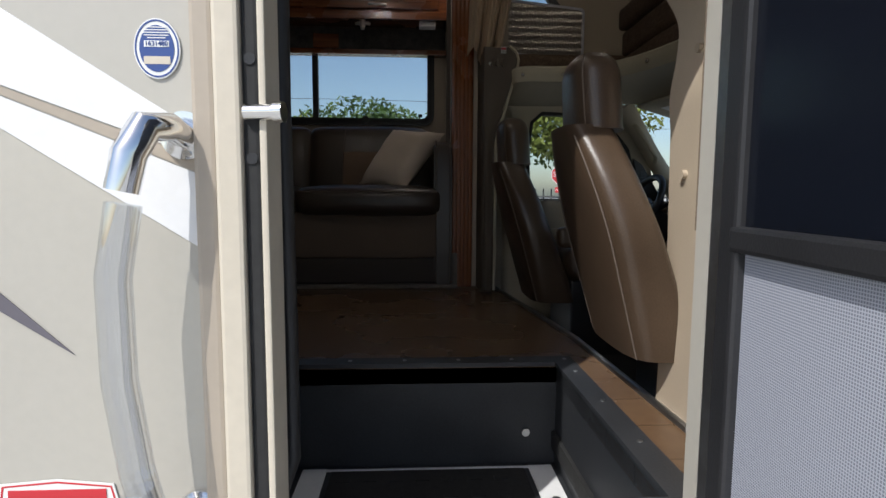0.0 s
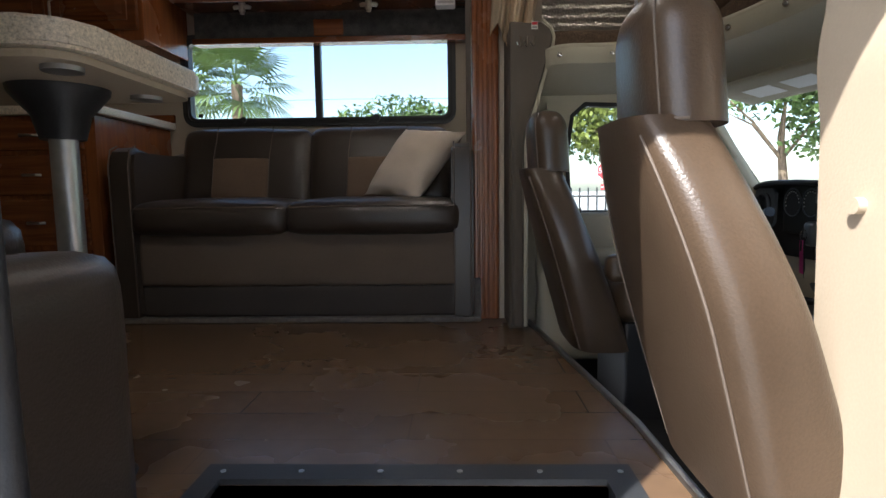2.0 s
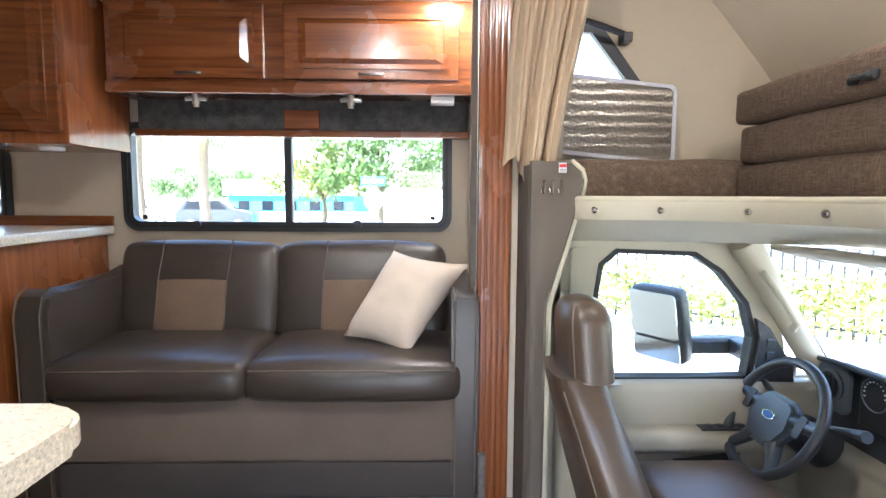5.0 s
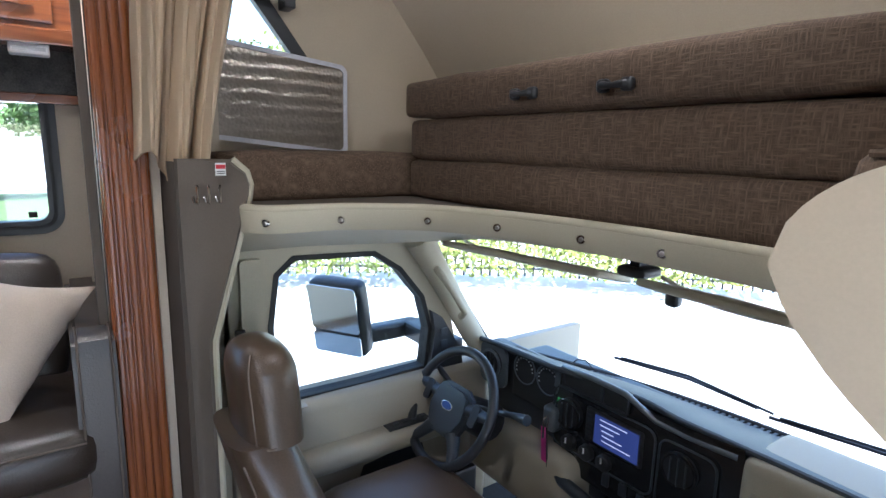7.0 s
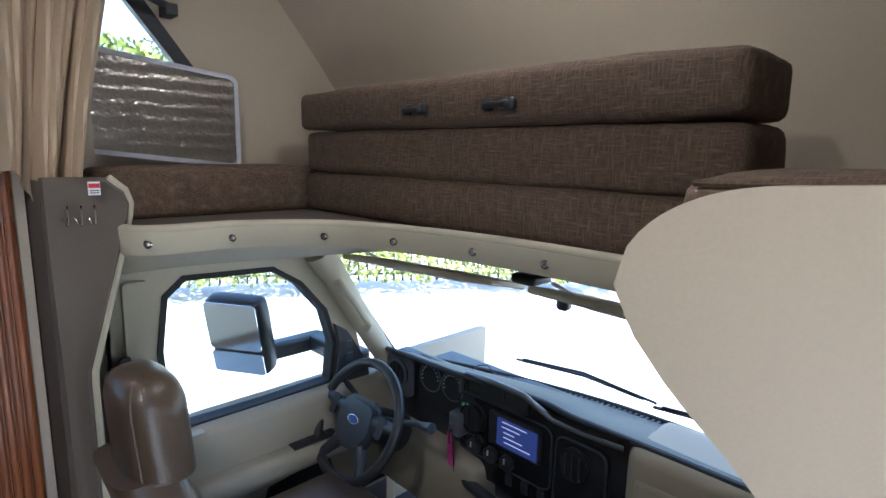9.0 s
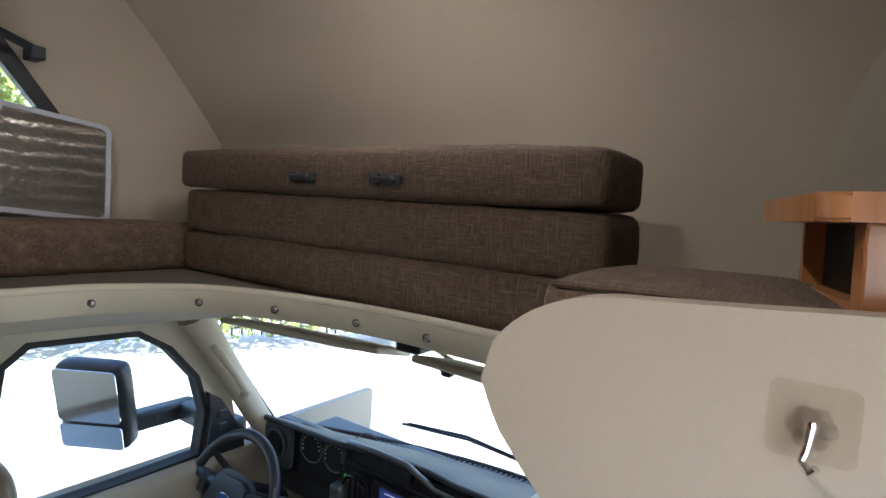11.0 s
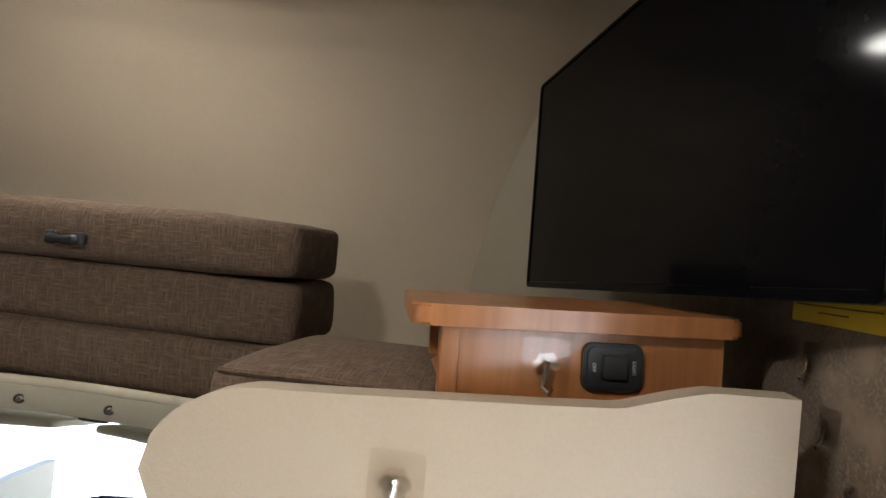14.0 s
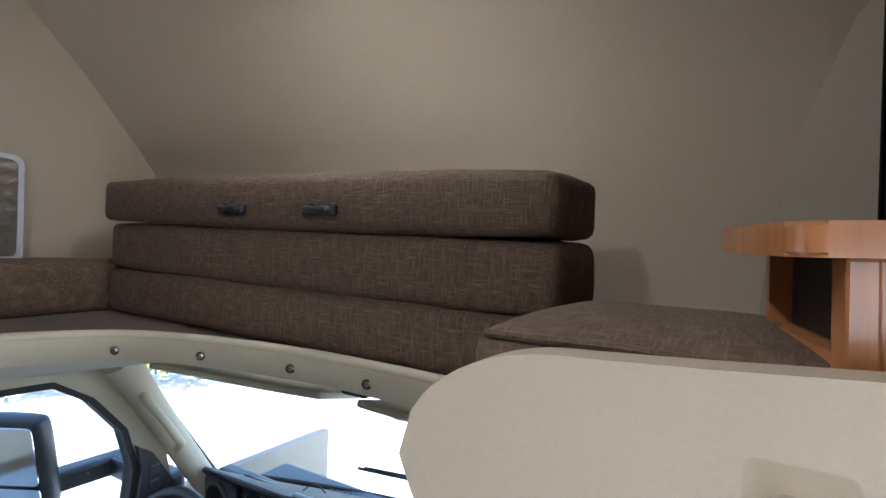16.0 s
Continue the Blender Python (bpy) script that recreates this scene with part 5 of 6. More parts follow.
# dashboard: a sloping top pad whose near edge runs from the cluster to the passenger side
def dash_lip(y):
    """Near edge of the top pad: place along x, and height."""
    x = 1.40 + 0.02 * math.sin((y - 0.2) * 2.2)
    hood = math.exp(-((y - 1.64) / 0.22) ** 4) * 0.028
    stack = math.exp(-((y - 1.30) / 0.17) ** 6) * 0.012
    return x - 0.06 * math.exp(-((y - 1.64) / 0.25) ** 4), 1.372 + hood + stack


def dash_top(u, v):
    y = 1.87 - 1.84 * u
    x0, z0 = dash_lip(y)
    f = wsf((1.90 - y) / 1.90, 0, -0.02)
    z = z0 + (f[2] - 0.004 - z0) * v ** 1.2
    if 0.30 < y < 0.78 and 0.35 < v < 0.85:
        z -= 0.022
    return (x0 + (f[0] - x0) * v, y, z)


ds = thing("dashboard", (1.5, 0.95, 0.9), "charcoal dashboard with a gloss black centre and tan glovebox side", "dashboard")
part("top_pad", grid(dash_top, 92, 22), M_DASHTOP, ds, "slate top pad with a sunken tray", True)
part("top_edge", tube([(dash_lip(1.86 - 1.82 * k / 60)[0] - 0.004, 1.86 - 1.82 * k / 60, dash_lip(1.86 - 1.82 * k / 60)[1] - 0.008) for k in range(61)], 0.010, 8), M_DASHTOP, ds, "", True)
part("tray_rib", box(1.50, 1.62, 0.552, 0.566, 1.315, 1.345, 0.003), M_DASHTOP, ds)
for k in range(70):
    y = 1.55 - 0.0186 * k
    f = wsf((1.90 - y) / 1.90, 0, -0.05)
    part("vent_rib", box(f[0] - 0.016, f[0] + 0.016, y - 0.005, y + 0.005, f[2] + 0.002, f[2] + 0.009), M_BLACK, ds)
part("dash_body", box(1.44, 1.70, 0.02, 1.86, 0.95, 1.29, 0.02), M_DASH, ds)
part("knee_body", box(1.41, 1.46, 1.46, 1.87, 0.98, 1.36, 0.01), M_DASH, ds)


def centre_face(u, v):
    """Gloss panel, swollen a little, its lower part swept towards the seats."""
    y = 1.515 - 0.60 * u - 0.02 * v * u
    z = 1.372 - 0.33 * v
    return (1.392 - 0.012 * math.sin(u * math.pi) + 0.03 * max(0, v - 0.7) + 0.035 * max(0, u - 0.8), y, z)


part("centre_panel", grid(centre_face, 24, 16), M_GLOSS, ds, "gloss black centre panel", True)
bez = lambda y0, y1, z0, z1, r, x: tube([(x, u, v) for u, v in rounded(y0, y1, z0, z1, r, 4)], 0.0035, 6, None, True)
part("panel_bead", bez(1.135, 1.505, 1.125, 1.325, 0.03, 1.376), M_DASHTOP, ds, "", True)
part("panel_bead", bez(0.965, 1.125, 1.06, 1.315, 0.03, 1.381), M_DASHTOP, ds, "", True)
part("hood_rim", tube([(1.378, 1.50, 1.318), (1.372, 1.49, 1.372), (1.366, 1.465, 1.398), (1.366, 1.35, 1.402), (1.368, 1.235, 1.398), (1.374, 1.19, 1.375), (1.385, 1.145, 1.350), (1.39, 1.05, 1.345), (1.40, 0.93, 1.345)], 0.009, 10), M_SATIN, ds, "satin grey trim line", True)
cb = part("cubby", ring_plate(rounded(1.225, 1.470, 1.332, 1.392, 0.008, 3), rounded(1.232, 1.463, 1.338, 1.386, 0.006, 3), 0.012, YZ(1.366)), M_BLACK, ds, "open storage cubby", True)
part("cubby_inside", box(1.376, 1.40, 1.23, 1.465, 1.336, 1.388), M_INK_SHADE, cb)
part("cubby_bar", box(1.368, 1.38, 1.312, 1.322, 1.338, 1.386, 0.002), M_DASH, cb)
M_TEXT = plain("display_text", (0.6, 0.6, 0.75), 0.4, 0, 0.12)
rd = part("radio", box(1.372, 1.40, 1.172, 1.372, 1.192, 1.302, 0.005), M_BLACK, ds, "touchscreen radio")
part("display", box(1.3695, 1.3715, 1.182, 1.335, 1.202, 1.293), plain("radio_display", (0.014, 0.02, 0.07), 0.2, 0, 0.30), rd, "dim blue display")
for k, (a, b) in enumerate(((0.115, 0.02), (0.09, 0.02), (0.07, 0.028), (0.10, 0.028), (0.13, 0.03))):
    part("text_line", box(1.3682, 1.3694, 1.335 - a, 1.335 - b, 1.282 - 0.016 * k, 1.2845 - 0.016 * k), M_TEXT, rd)
for k in range(6):
    part("key", box(1.369, 1.3715, 1.345, 1.365, 1.206 + 0.014 * k, 1.214 + 0.014 * k), M_DASH, rd)
for y, z, x in ((1.440, 1.247, 1.372), (1.062, 1.247, 1.378), (1.79, 1.305, 1.345), (0.20, 1.20, 1.385)):
    vt = part("air_vent", tube([(x + 0.03, y, z), (x, y, z), (x - 0.006, y, z)], [0.050, 0.050, 0.044], 28), M_BLACK, ds, "round air vent", True)
    part("vent_ring", tube([(x - 0.004, y + 0.047 * math.cos(a * 0.2244), z + 0.047 * math.sin(a * 0.2244)) for a in range(28)], 0.005, 8, None, True), M_SATIN if y > 1.7 else M_GLOSS, vt, "", True)
    for k in range(-1, 2):
        part("slat", moved(box(-0.012, 0.012, -0.002, 0.002, -0.038 * math.cos(k * 0.6), 0.038 * math.cos(k * 0.6)), Matrix.Translation((x - 0.008, y + 0.022 * k, z)) @ Matrix.Rotation(0.6, 4, "Z")), M_DASHTOP, vt)
part("vent_plate", slab(rounded(1.72, 1.86, 1.22, 1.372, 0.03), 0.012, YZ(1.352)), M_SATIN, ds, "satin grey vent plate")
for k, y in enumerate((1.435, 1.362, 1.295)):
    kn = part("control_knob", tube([(1.385, y, 1.150), (1.366, y, 1.150), (1.362, y, 1.150)], [0.026, 0.025, 0.020], 20), M_BLACK, ds, "heater control knob", True)
    part("pointer", box(1.358, 1.362, y - 0.002, y + 0.002, 1.152, 1.170), M_PAPER, kn)
for k in range(3):
    part("button", box(1.375, 1.384, 1.155 + 0.06 * k, 1.18 + 0.06 * k, 1.075, 1.115, 0.004), M_DASH, ds)
for k in range(4):
    part("toggle", box(1.370, 1.382, 1.405 + 0.022 * k, 1.418 + 0.022 * k, 1.185, 1.197, 0.002), M_DASH, ds)
part("centre_shelf", tube([(1.36, 1.53, 1.08), (1.34, 1.42, 1.035), (1.345, 1.25, 1.005), (1.375, 1.08, 0.995), (1.41, 0.93, 1.0)], [0.012, 0.02, 0.022, 0.02, 0.012], 10), M_DASH, ds, "black lower lip", True)
part("glovebox_side", pad(1.385, 1.62, 0.02, 0.915, 0.98, 1.362, 0.006, 0.03, 8, 0), M_CABPL, ds, "tan glovebox side", True)
part("glovebox_lid", pad(1.374, 1.40, 0.30, 0.885, 1.02, 1.285, 0.004, 0.010, 6, 0), M_CABPL, ds, "tan glovebox lid", True)
part("lid_line", tube([(1.371, 0.86, 1.19), (1.370, 0.6, 1.19), (1.371, 0.38, 1.19)], 0.002, 6), M_DASHTOP, ds)
part("lower_cover", pad(1.33, 1.50, 1.40, 1.90, 0.86, 1.10, 0.01, 0.03, 6, 0), M_CABPL, ds, "tan knee cover", True)
part("cluster_face", box(1.385, 1.40, 1.44, 1.72, 1.20, 1.385, 0.01), M_INK_SHADE, ds, "black instrument face")
for y, r in ((1.655, 0.052), (1.545, 0.05)):
    dl = part("dial", disc((1.386, y, 1.318), (-1, 0, 0), r, 0.004, 28), M_BLACK, ds, "round instrument dial", True)
    part("dial_ring", tube([(1.381, y + r * math.cos(a * 0.2618), 1.318 + r * math.sin(a * 0.2618)) for a in range(24)], 0.0025, 6, None, True), M_SATIN, dl)
    for a in range(-2, 9):
        aa = radians(20 + 20 * a)
        part("tick", disc((1.381, y + 0.040 * math.cos(aa), 1.318 + 0.040 * math.sin(aa)), (-1, 0, 0), 0.0026, 0.002, 6), M_PAPER, dl)
part("gear_display", box(1.379, 1.383, 1.45, 1.495, 1.262, 1.280), plain("green_readout", (0.02, 0.10, 0.03), 0.3, 0, 0.25), ds, "dim green readout")
part("ignition_plate", pad(1.345, 1.40, 1.475, 1.525, 1.17, 1.25, 0.004, 0.012, 3, 0), M_SATIN, ds, "satin ignition plate", True)
part("cable", tube([(1.39, 1.46, 1.405), (1.385, 1.43, 1.43), (1.395, 1.405, 1.435), (1.41, 1.39, 1.41)], 0.002, 6), M_BLACK, ds, "thin black cable")
tw = thing("console", (1.2, 1.15, 0.6), "black engine cover console with cup holders", "console")
part("body", pad(0.95, 1.42, 0.92, 1.42, 0.60, 0.985, 0.015, 0.06, 8, 0.0), M_DASH, tw, "", True)
for x, y in ((1.24, 1.36), (1.10, 1.38)):
    part("cup_ring", tube([(x + 0.045 * math.cos(a * 0.2618), y + 0.045 * math.sin(a * 0.2618), 1.0) for a in range(24)], 0.010, 8, None, True), M_BLACK, tw, "", True)
    part("cup_floor", disc((x, y, 0.992), (0, 0, 1), 0.040, 0.003, 20), M_INK_SHADE, tw)

# steering wheel
sw_o = Vector((1.107, 1.715, 1.228))
WN = Vector((-0.88, 0.0, 0.47)).normalized()
WU = Vector((0.47, 0.0, 0.88)).normalized()
WR = WU.cross(WN)
wf = lambda a, b, c: sw_o + WR * a + WU * b + WN * c
st = thing("steering_wheel", sw_o, "black leather steering wheel with a four-spoke hub", "steering wheel")
part("rim", tube([wf(0.19 * math.cos(k * math.pi / 24), 0.19 * math.sin(k * math.pi / 24), 0.0) for k in range(48)], 0.0165, 12, None, True), M_BLACK, st, "", True)
hub = slab([(-0.085, 0.055), (-0.05, 0.075), (0.05, 0.075), (0.085, 0.055), (0.10, -0.02), (0.075, -0.075), (0.04, -0.095), (-0.04, -0.095), (-0.075, -0.075), (-0.10, -0.02)], 0.045, lambda u, v, w: wf(u, v, w - 0.03), None, 0.014)
part("hub", hub, M_DASH, st, "charcoal airbag cover", True)
for a, b in (((-0.08, 0.02), (-0.185, 0.03)), ((0.08, 0.02), (0.185, 0.03)), ((-0.05, -0.07), (-0.11, -0.155)), ((0.05, -0.07), (0.11, -0.155))):
    part("spoke", tube([wf(*a, -0.012), wf((a[0] + b[0]) / 2, (a[1] + b[1]) / 2, -0.01), wf(*b, 0)], [0.026, 0.02, 0.017], 10), M_DASH, st, "", True)
part("emblem", slab([(0.026 * math.cos(k * 0.2618), 0.0 + 0.0125 * math.sin(k * 0.2618)) for k in range(24)], 0.002, lambda u, v, w: wf(u, v, w + 0.0155)), M_BLUE, st, "oval blue emblem")
part("emblem_ring", tube([wf(0.027 * math.cos(k * 0.2618), 0.0135 * math.sin(k * 0.2618), 0.0165) for k in range(24)], 0.002, 6, None, True), M_CHROME, st)
for s in (-1, 1):
    part("button_pod", slab(rounded(s * 0.125 - 0.016, s * 0.125 + 0.016, -0.02, 0.05, 0.012), 0.008, lambda u, v, w: wf(u, v, w + 0.003)), M_BLACK, st)
cs = thing("steering_column", (1.28, 1.70, 1.2), "black steering column with stalks", "column")
part("shroud", tube([wf(0, 0, -0.035), wf(0, 0, -0.10), wf(0, -0.01, -0.2)], [0.045, 0.06, 0.07], 16), M_BLACK, cs, "", True)
part("gear_stalk", tube([wf(0.03, 0.03, -0.07), wf(0.13, 0.05, -0.05), wf(0.235, 0.075, -0.03), wf(0.30, 0.085, -0.02)], [0.008, 0.008, 0.010, 0.017], 10), M_DASH, cs, "gear selector stalk", True)
part("indicator_stalk", tube([wf(-0.03, 0.03, -0.07), wf(-0.15, 0.07, -0.06), wf(-0.215, 0.09, -0.05)], [0.008, 0.010, 0.014], 10), M_BLACK, cs, "", True)
ky = thing("key_strap", (1.30, 1.47, 1.1), "pink lettered key strap hanging from the ignition", "key strap")
part("ring", tube([(1.33 + 0.012 * math.cos(k * 0.5236), 1.495, 1.205 + 0.02 * math.sin(k * 0.5236)) for k in range(12)], 0.002, 6, None, True), M_CHROME, ky)
part("strap", slab([(1.488, 1.19), (1.510, 1.187), (1.498, 1.03), (1.474, 1.035)], 0.004, YZ(1.325)), M_PINK, ky)
part("edge_band", slab([(1.486, 1.19), (1.4885, 1.19), (1.4745, 1.035), (1.472, 1.035)], 0.005, YZ(1.3245)), M_INK_SHADE, ky)
part("key", box(1.322, 1.336, 1.495, 1.502, 1.15, 1.20, 0.002), M_BLACK, ky)


# seats
def bucket_seat(cy, label, armrest, size=1.0, shift=(0, 0, 0)):
    s = thing("cab_seat", (0.75, cy, 0.60), label, "seat", "cab seats")

    def back(u, v):
        z = 0.88 + 0.68 * v
        half = 0.284 - 0.06 * (1 - v) ** 1.5 - 0.012 * v - 0.145 * max(0, (v - 0.5) / 0.5) ** 1.6
        th = 0.115 - 0.04 * v
        cx = 0.731 - 0.225 * v
        a = 2 * math.pi * u
        ca, sa = math.cos(a), math.sin(a)
        ex = 0.55
        return (cx + th * math.copysign(abs(ca) ** ex, ca), cy + half * math.copysign(abs(sa) ** 0.6, sa), z)

    def head(u, v):
        z = 1.548 + 0.235 * v
        r = max(0, 1 - max(0, (v - 0.62) / 0.38) ** 2.4) ** 0.5
        half, th = (0.138 - 0.02 * v) * (0.3 + 0.7 * r), 0.076 * (0.2 + 0.8 * r)
        a = 2 * math.pi * u
        ca, sa = math.cos(a), math.sin(a)
        return (0.545 - 0.015 * v + th * math.copysign(abs(ca) ** 0.75, ca), cy + half * math.copysign(abs(sa) ** 0.75, sa), z)

    for nm, fn in (("backrest", back), ("headrest", head)):
        bm = grid(fn, 40, 26)
        bmesh.ops.remove_doubles(bm, verts=bm.verts, dist=0.0004)
        bmesh.ops.holes_fill(bm, edges=[e for e in bm.edges if len(e.link_faces) == 1], sides=0)
        part(nm, bm, M_SEAT, s, "", True)
    def out(p, k):
        return (p[0] - k, p[1], p[2])
    for sg in (-1, 1):
        part("piping", tube([out(back(0.5 + sg * 0.135, v), 0.003) for v in [k / 20 for k in range(20)]], 0.0026, 6), M_PIPE, s)
        part("headrest_seam", tube([out(head(0.5 + sg * 0.14, v), 0.002) for v in [k / 16 for k in range(16)]], 0.0022, 6), M_PIPE, s)
    part("neck_seam", tube([out(head(0.27 + 0.46 * k / 16, 0.02), 0.002) for k in range(17)], 0.003, 6), M_PIPE, s)
    part("shoulder_seam", tube([out(back(0.5 - 0.135 - 0.11 * k / 8, 0.80 - 0.04 * k / 8), 0.001) for k in range(9)], 0.003, 6), M_PIPE, s)
    part("seat_cushion", pad(0.78, 1.22, cy - 0.20, cy + 0.25, 0.98, 1.14, 0.02, 0.05, 8, 0.002), M_SEAT, s, "", True)
    part("pedestal", box(0.80, 1.15, cy - 0.2, cy + 0.2, 0.48, 0.985, 0.01), M_BLACK, s)
    if armrest:
        part("armrest", pad(0.70, 1.02, cy - 0.335, cy - 0.265, 1.16, 1.25, 0.006, 0.025, 4, 0), M_SEAT, s, "", True)
    s.scale = (size, size, size)
    s.location = s.location + Vector(shift)
    return s


bucket_seat(0.50, "brown vinyl passenger cab seat with light piping, near the entry", False, 0.80, (-0.155, -0.115, 0.10))
bucket_seat(1.62, "brown vinyl driver's cab seat with an inner armrest", True, 0.90, (-0.12, -0.09, -0.015))

# ---------------- outdoors ----------------
tagged(part("ground", box(-600, 600, -400, 900, -0.3, 0.0), M_CONC), "pale sunlit concrete lot reaching the horizon", "ground", "", "structure")
tagged(part("grass_verge", slab([(-60, 14), (1, 13), (4, 26), (-60, 30)], 0.03, XY(0.0)), M_GRASS), "mown grass verge behind the lot", "grass", "", "stuff")
rng = random.Random(7)


def leaves(bm_verts, bm_faces, c, r, n, size):
    for _ in range(n):
        d = Vector((rng.gauss(0, 1), rng.gauss(0, 1), rng.gauss(0, 1))).normalized() * r * rng.random() ** 0.4
        p = Vector(c) + Vector((d.x, d.y, d.z * 0.75))
        a = Vector((rng.uniform(-1, 1), rng.uniform(-1, 1), rng.uniform(-1, 1))).normalized() * size * rng.uniform(0.6, 1.4)
        b = a.cross(Vector((rng.uniform(-1, 1), rng.uniform(-1, 1), rng.uniform(-1, 1)))).normalized() * size * 0.5
        k = len(bm_verts)
        bm_verts += [tuple(p - a), tuple(p + b), tuple(p + a), tuple(p - b)]
        bm_faces.append((k, k + 1, k + 2, k + 3))


def leaf_part(name, vs, fs, mat, parent, label=""):
    me = bpy.data.meshes.new(name)
    me.from_pydata(vs, [], fs)
    me.materials.append(mat)
    me.transform(Matrix.Translation(-parent.location))
    ob = new(name, me)
    ob.parent = parent
    return tagged(ob, label)


def tree(x, y, h, spread, mat, n=3200):
    t = thing("tree", (x, y, 0), "leafy green tree with an uneven open crown", "tree", "roadside trees")
    tr = tube([(x, y, 0), (x + 0.1, y, h * 0.25), (x, y + 0.1, h * 0.5), (x + 0.1, y, h * 0.8)], [0.02 * h + 0.05, 0.018 * h + 0.04, 0.014 * h + 0.02, 0.02], 8)
    for k in range(6):
        a = k * 1.05 + x
        tr = tube([(x, y, h * 0.38), (x + spread * 0.35 * math.cos(a), y + spread * 0.35 * math.sin(a), h * 0.58), (x + spread * 0.7 * math.cos(a), y + spread * 0.7 * math.sin(a), h * (0.62 + 0.05 * (k % 3)))], [0.06, 0.04, 0.015], 6, tr)
    part("trunk", tr, M_BARK, t)
    vs, fs = [], []
    for k in range(16):
        a = rng.uniform(0, 6.28)
        rr = spread * rng.random() ** 0.5
        leaves(vs, fs, (x + rr * math.cos(a), y + rr * math.sin(a), h * rng.uniform(0.48, 0.95)), spread * rng.uniform(0.28, 0.45), n // 16, 0.03 * h ** 0.5 + 0.06)
    leaf_part("crown", vs, fs, mat, t)
    return t


def palm(x, y, h, r):
    p = thing("palm_tree", (x, y, 0), "fan palm with a rough trunk and drooping fronds", "palm", "palms")
    pts = [(x + 0.03 * math.sin(k), y, h * k / 8) for k in range(9)]
    part("trunk", tube(pts, [0.16, 0.12, 0.11, 0.105, 0.10, 0.10, 0.10, 0.11, 0.12], 10), M_BARK, p)
    vs, fs = [], []
    for k in range(34):
        a, el = k * 2.39996, radians(75 - 115 * (k / 33))
        d = Vector((math.cos(a) * math.cos(el), math.sin(a) * math.cos(el), math.sin(el)))
        base = Vector((x, y, h))
        hub = base + d * r * 0.55 + Vector((0, 0, -0.05 * r))
        side = d.cross(Vector((0, 0, 1))).normalized()
        up = side.cross(d).normalized()
        q = len(vs)
        vs += [tuple(base - side * 0.015), tuple(base + side * 0.015), tuple(hub + side * 0.012), tuple(hub - side * 0.012)]
        fs.append((q, q + 1, q + 2, q + 3))
        for f in range(18):
            b = radians(-105 + 210 * f / 17)
            dr = d * math.cos(b) + side * math.sin(b)
            L = r * 0.55 * (0.75 + 0.25 * math.cos(b))
            tip = hub + dr * L + Vector((0, 0, -0.22 * L)) + up * 0.04
            mid = hub + dr * L * 0.55 + up * 0.03
            w = dr.cross(up).normalized() * r * 0.022
            q = len(vs)
            vs += [tuple(hub), tuple(mid - w), tuple(tip), tuple(mid + w)]
            fs.append((q, q + 1, q + 2, q + 3))
    leaf_part("fronds", vs, fs, M_PALM, p, "bright green fan fronds")
    return p


palm(-4.65, 11.6, 3.75, 1.35)
palm(-6.3, 12.2, 4.2, 1.35)
for x, y, h, s, m in ((-2.2, 24, 5.2, 2.6, M_LEAF), (-5.2, 27, 4.6, 2.2, M_LEAFY), (0.8, 27, 5.5, 2.6, M_LEAF), (-16, 45, 4.0, 2.4, M_LEAF), (-21, 48, 4.6, 2.6, M_LEAF),
                      (6.5, 19, 5.5, 2.6, M_LEAFY), (10.5, 17.5, 6.0, 2.8, M_LEAF), (14.5, 15.5, 6.0, 2.8, M_LEAFY), (18, 11, 6.2, 3.0, M_LEAF), (20, 6, 6.0, 3.0, M_LEAF), (20.5, 0.5, 6.0, 3.0, M_LEAFY), (3.5, 21, 5.0, 2.4, M_LEAF)):
    tree(x, y, h, s, m)
FL = [(0.6, 9.4), (3.6, 8.3), (6.4, 6.4), (8.8, 3.8), (10.2, 0.8), (10.6, -3.0)]
hv, hf = [], []
hd = thing("hedge", (10, 13, 0), "clipped yellow-green hedge along the fence", "hedge", "", "stuff")
fe = thing("iron_fence", (10, 14, 0), "black iron picket fence behind the hedge", "fence")
pick = box(-0.011, 0.011, -0.011, 0.011, 0.08, 1.42)
pm = part("picket", pick, M_FENCE, None).data
bpy.data.objects.remove(bpy.data.objects["picket"])
for (x0, y0), (x1, y1) in zip(FL, FL[1:]):
    L = math.hypot(x1 - x0, y1 - y0)
    for z in (0.2, 1.28):
        part("rail", tube([(x0, y0, z), (x1, y1, z)], 0.02, 6), M_FENCE, fe)
    for k in range(int(L / 0.14)):
        f = k * 0.14 / L
        ob = new("picket", pm)
        ob.parent = fe
        ob.location = Vector((x0 + (x1 - x0) * f, y0 + (y1 - y0) * f, 0)) - fe.location
    for k in range(int(L / 0.45)):
        f = k * 0.45 / L
        leaves(hv, hf, (x0 + (x1 - x0) * f - 0.35, y0 + (y1 - y0) * f - 0.45, 0.62), 0.58, 480, 0.05)
leaf_part("foliage", hv, hf, M_LEAFY, hd)

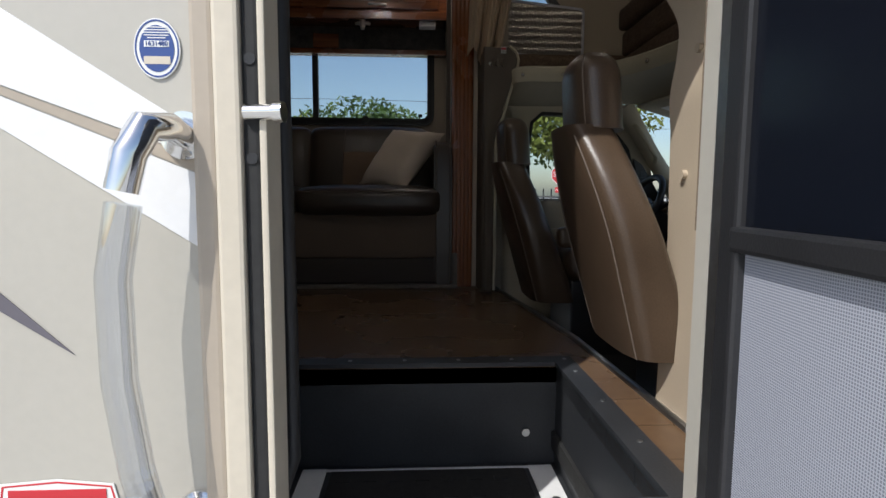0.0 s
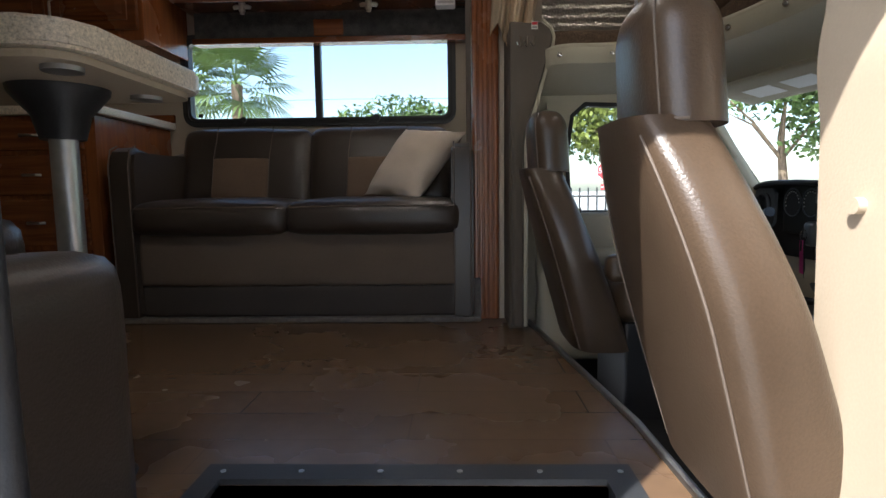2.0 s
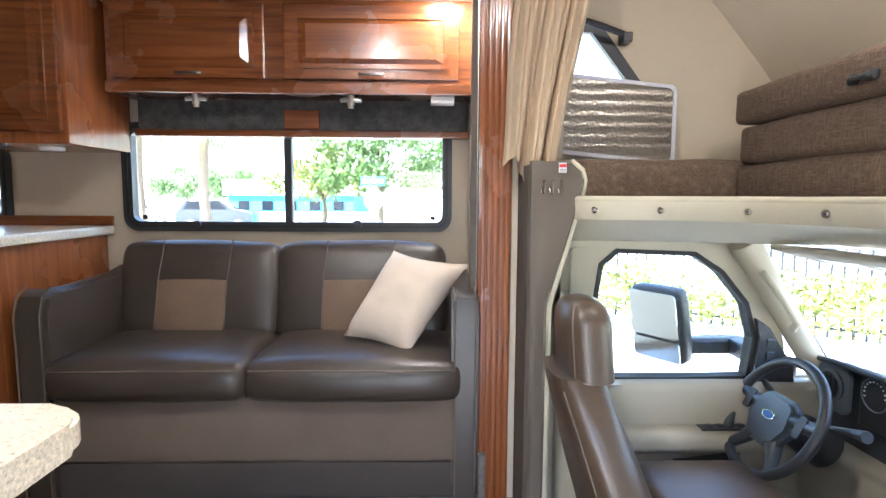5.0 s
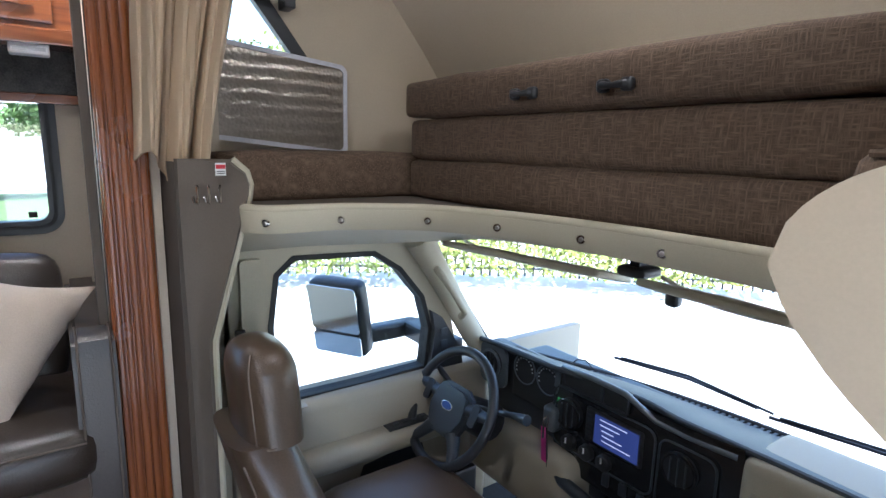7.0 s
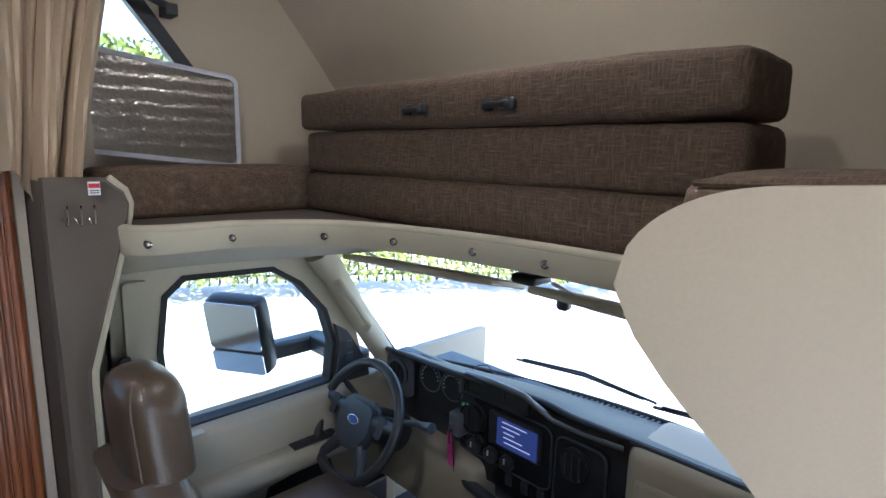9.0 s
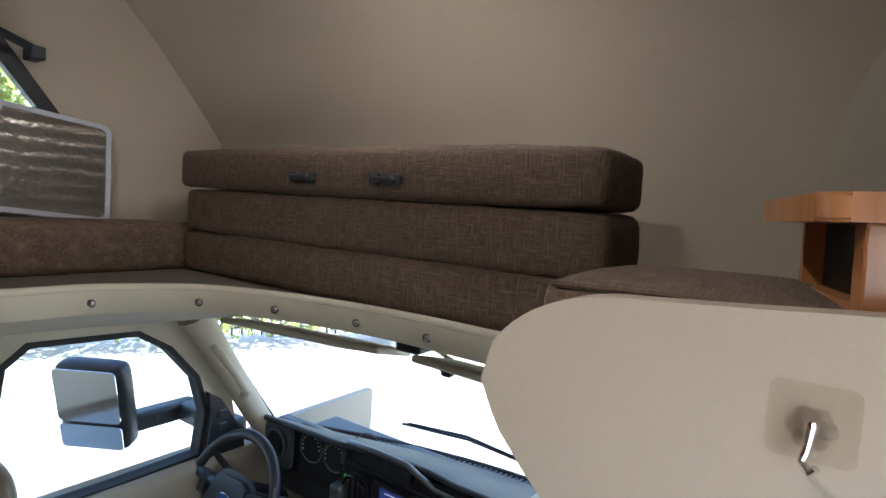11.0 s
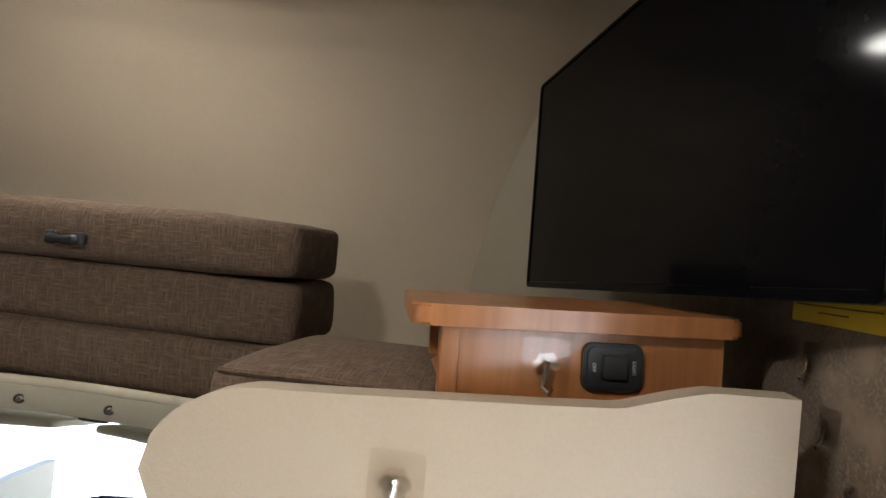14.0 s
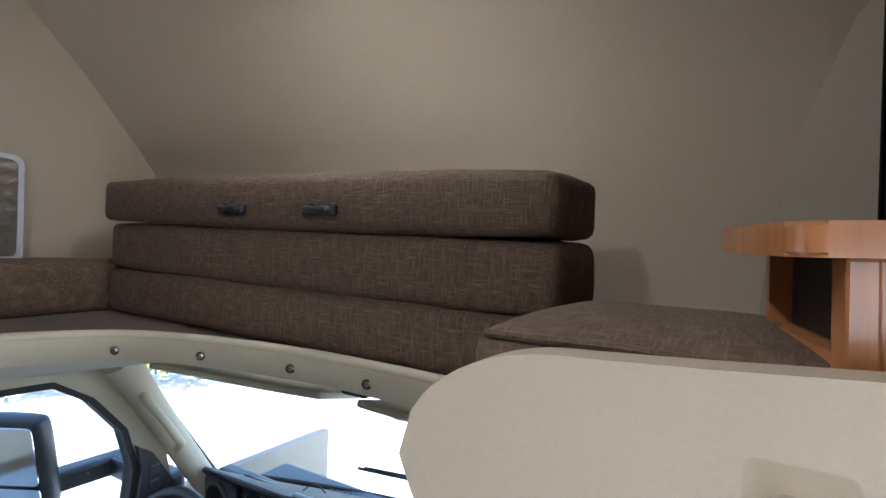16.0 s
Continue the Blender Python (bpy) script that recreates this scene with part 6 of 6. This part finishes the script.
# road sign
sx, sy = 4.2, 14.6
sg = thing("stop_sign", (sx, sy, 0), "red octagonal stop sign on a metal post", "road sign")
part("post", box(sx - 0.03, sx + 0.03, sy, sy + 0.04, 0, 2.2), M_ALU, sg)
turn = Matrix.Translation((sx, sy - 0.02, 1.90)) @ Matrix.Rotation(radians(-22), 4, "Z")
octo = lambda r: [(r * math.cos(radians(22.5 + 45 * k)), r * math.sin(radians(22.5 + 45 * k))) for k in range(8)]
part("plate", moved(slab(octo(0.30), 0.01, XZ(0)), turn), M_PAPER, sg, "white octagon rim")
part("face", moved(slab(octo(0.278), -0.004, XZ(-0.001)), turn), M_RED, sg, "red face")
words("lettering", "STOP", 0.20, turn @ Matrix.Translation((0, -0.0062, 0)) @ Matrix.Rotation(radians(90), 4, "X"), M_PAPER, sg)
part("small_plate", moved(box(-0.17, 0.17, -0.004, 0.004, -0.52, -0.36), turn), M_RED, sg)
words("lettering", "ALL WAY", 0.075, turn @ Matrix.Translation((0, -0.006, -0.44)) @ Matrix.Rotation(radians(90), 4, "X"), M_PAPER, sg)

# street name sign and the back of a second plate, on one pole beyond the lot
sn2 = thing("street_sign", (-1.4, 14.0, 0), "blue street name sign above a grey plate on a pole", "road sign")
part("post", tube([(-1.4, 14.0, 0), (-1.4, 14.0, 2.45)], 0.03, 8), M_ALU, sn2)
part("name_plate", box(-1.72, -1.12, 13.95, 13.96, 2.20, 2.42, 0.004), plain("street_blue", (0.03, 0.16, 0.55), 0.5), sn2, "blue name plate")
for x0 in (-1.68, -1.48, -1.30):
    part("text_bar", box(x0, x0 + 0.13, 13.944, 13.948, 2.27, 2.36), M_PAPER, sn2)
part("plate_back", slab([(-1.4 + 0.26 * math.cos(k * 0.7854 + 0.3927), 1.85 + 0.30 * math.sin(k * 0.7854 + 0.3927)) for k in range(8)], 0.01, XZ(13.95)), M_ALU, sn2, "dull grey plate back")
tagged(part("boundary_wall", box(-9.5, 4.0, 31.0, 31.3, 0, 1.05, 0.02), M_WHITE), "low white boundary wall before the far building", "wall", "", "structure")

# far building, cars, poles
bd = thing("far_building", (-11, 42, 0), "low teal building with a white roof band", "building")
part("wall", box(-14.5, -5.5, 40, 50, 0, 2.0), M_TEAL, bd)
part("roof", box(-14.8, -5.3, 39.7, 50.3, 2.0, 3.1, 0.05), M_WHITE, bd)
for k in range(5):
    part("window", box(-13.8 + 1.7 * k, -13.0 + 1.7 * k, 39.93, 40.0, 0.9, 1.6), M_TINT, bd)


def car(x, y, mat, label, turn_deg=0):
    c = thing("parked_car", (x, y, 0), label, "car", "parked cars")
    R = Matrix.Translation((x, y, 0)) @ Matrix.Rotation(radians(turn_deg), 4, "Z")
    prof = [(-2.2, 0.35), (-2.2, 0.85), (-2.05, 1.05), (-1.6, 1.62), (0.3, 1.68), (0.95, 1.12), (1.95, 0.98), (2.15, 0.7), (2.15, 0.35)]
    part("body", moved(slab(prof, 1.7, XZ(-0.85), None, 0.06), R), mat, c, "", True)
    part("side_window", moved(slab([(-1.75, 1.12), (-1.5, 1.55), (0.25, 1.6), (0.75, 1.12)], -0.012, XZ(-0.852)), R), M_TINT, c)
    for wx in (-1.35, 1.35):
        wh = part("wheel", moved(disc((wx, -0.87, 0.34), (0, 1, 0), 0.34, 0.22, 20), R), M_RUBBER, c)
        part("rim", moved(disc((wx, -0.885, 0.34), (0, 1, 0), 0.2, 0.012, 16), R), M_ALU, wh)
    return c


car(-13.0, 34, M_CARD, "dark parked SUV beyond the verge", 8)
car(-18.5, 36, M_CARW, "white parked car beyond the verge", 5)
car(-24, 38, M_CARW, "white parked car beyond the verge", 0)
car(-29, 39, M_CARD, "dark parked car beyond the verge", 0)
for x, y in ((-30, 60), (5, 62)):
    po = thing("utility_pole", (x, y, 0), "wooden utility pole carrying two wires", "pole", "utility poles")
    part("post", tube([(x, y, 0), (x, y, 12)], 0.14, 8), M_BARK, po)
    part("cross_arm", box(x - 1.1, x + 1.1, y - 0.06, y + 0.06, 11.2, 11.35), M_BARK, po)
for z, y in ((11.4, 60), (9.4, 60)):
    wi = tube([(-120 + 6 * k, y + 2, z + 0.5 * math.cos(k * 0.35)) for k in range(41)], 0.025, 5)
    tagged(part("overhead_wire", wi, M_FENCE), "thin overhead power line", "cable", "power lines")
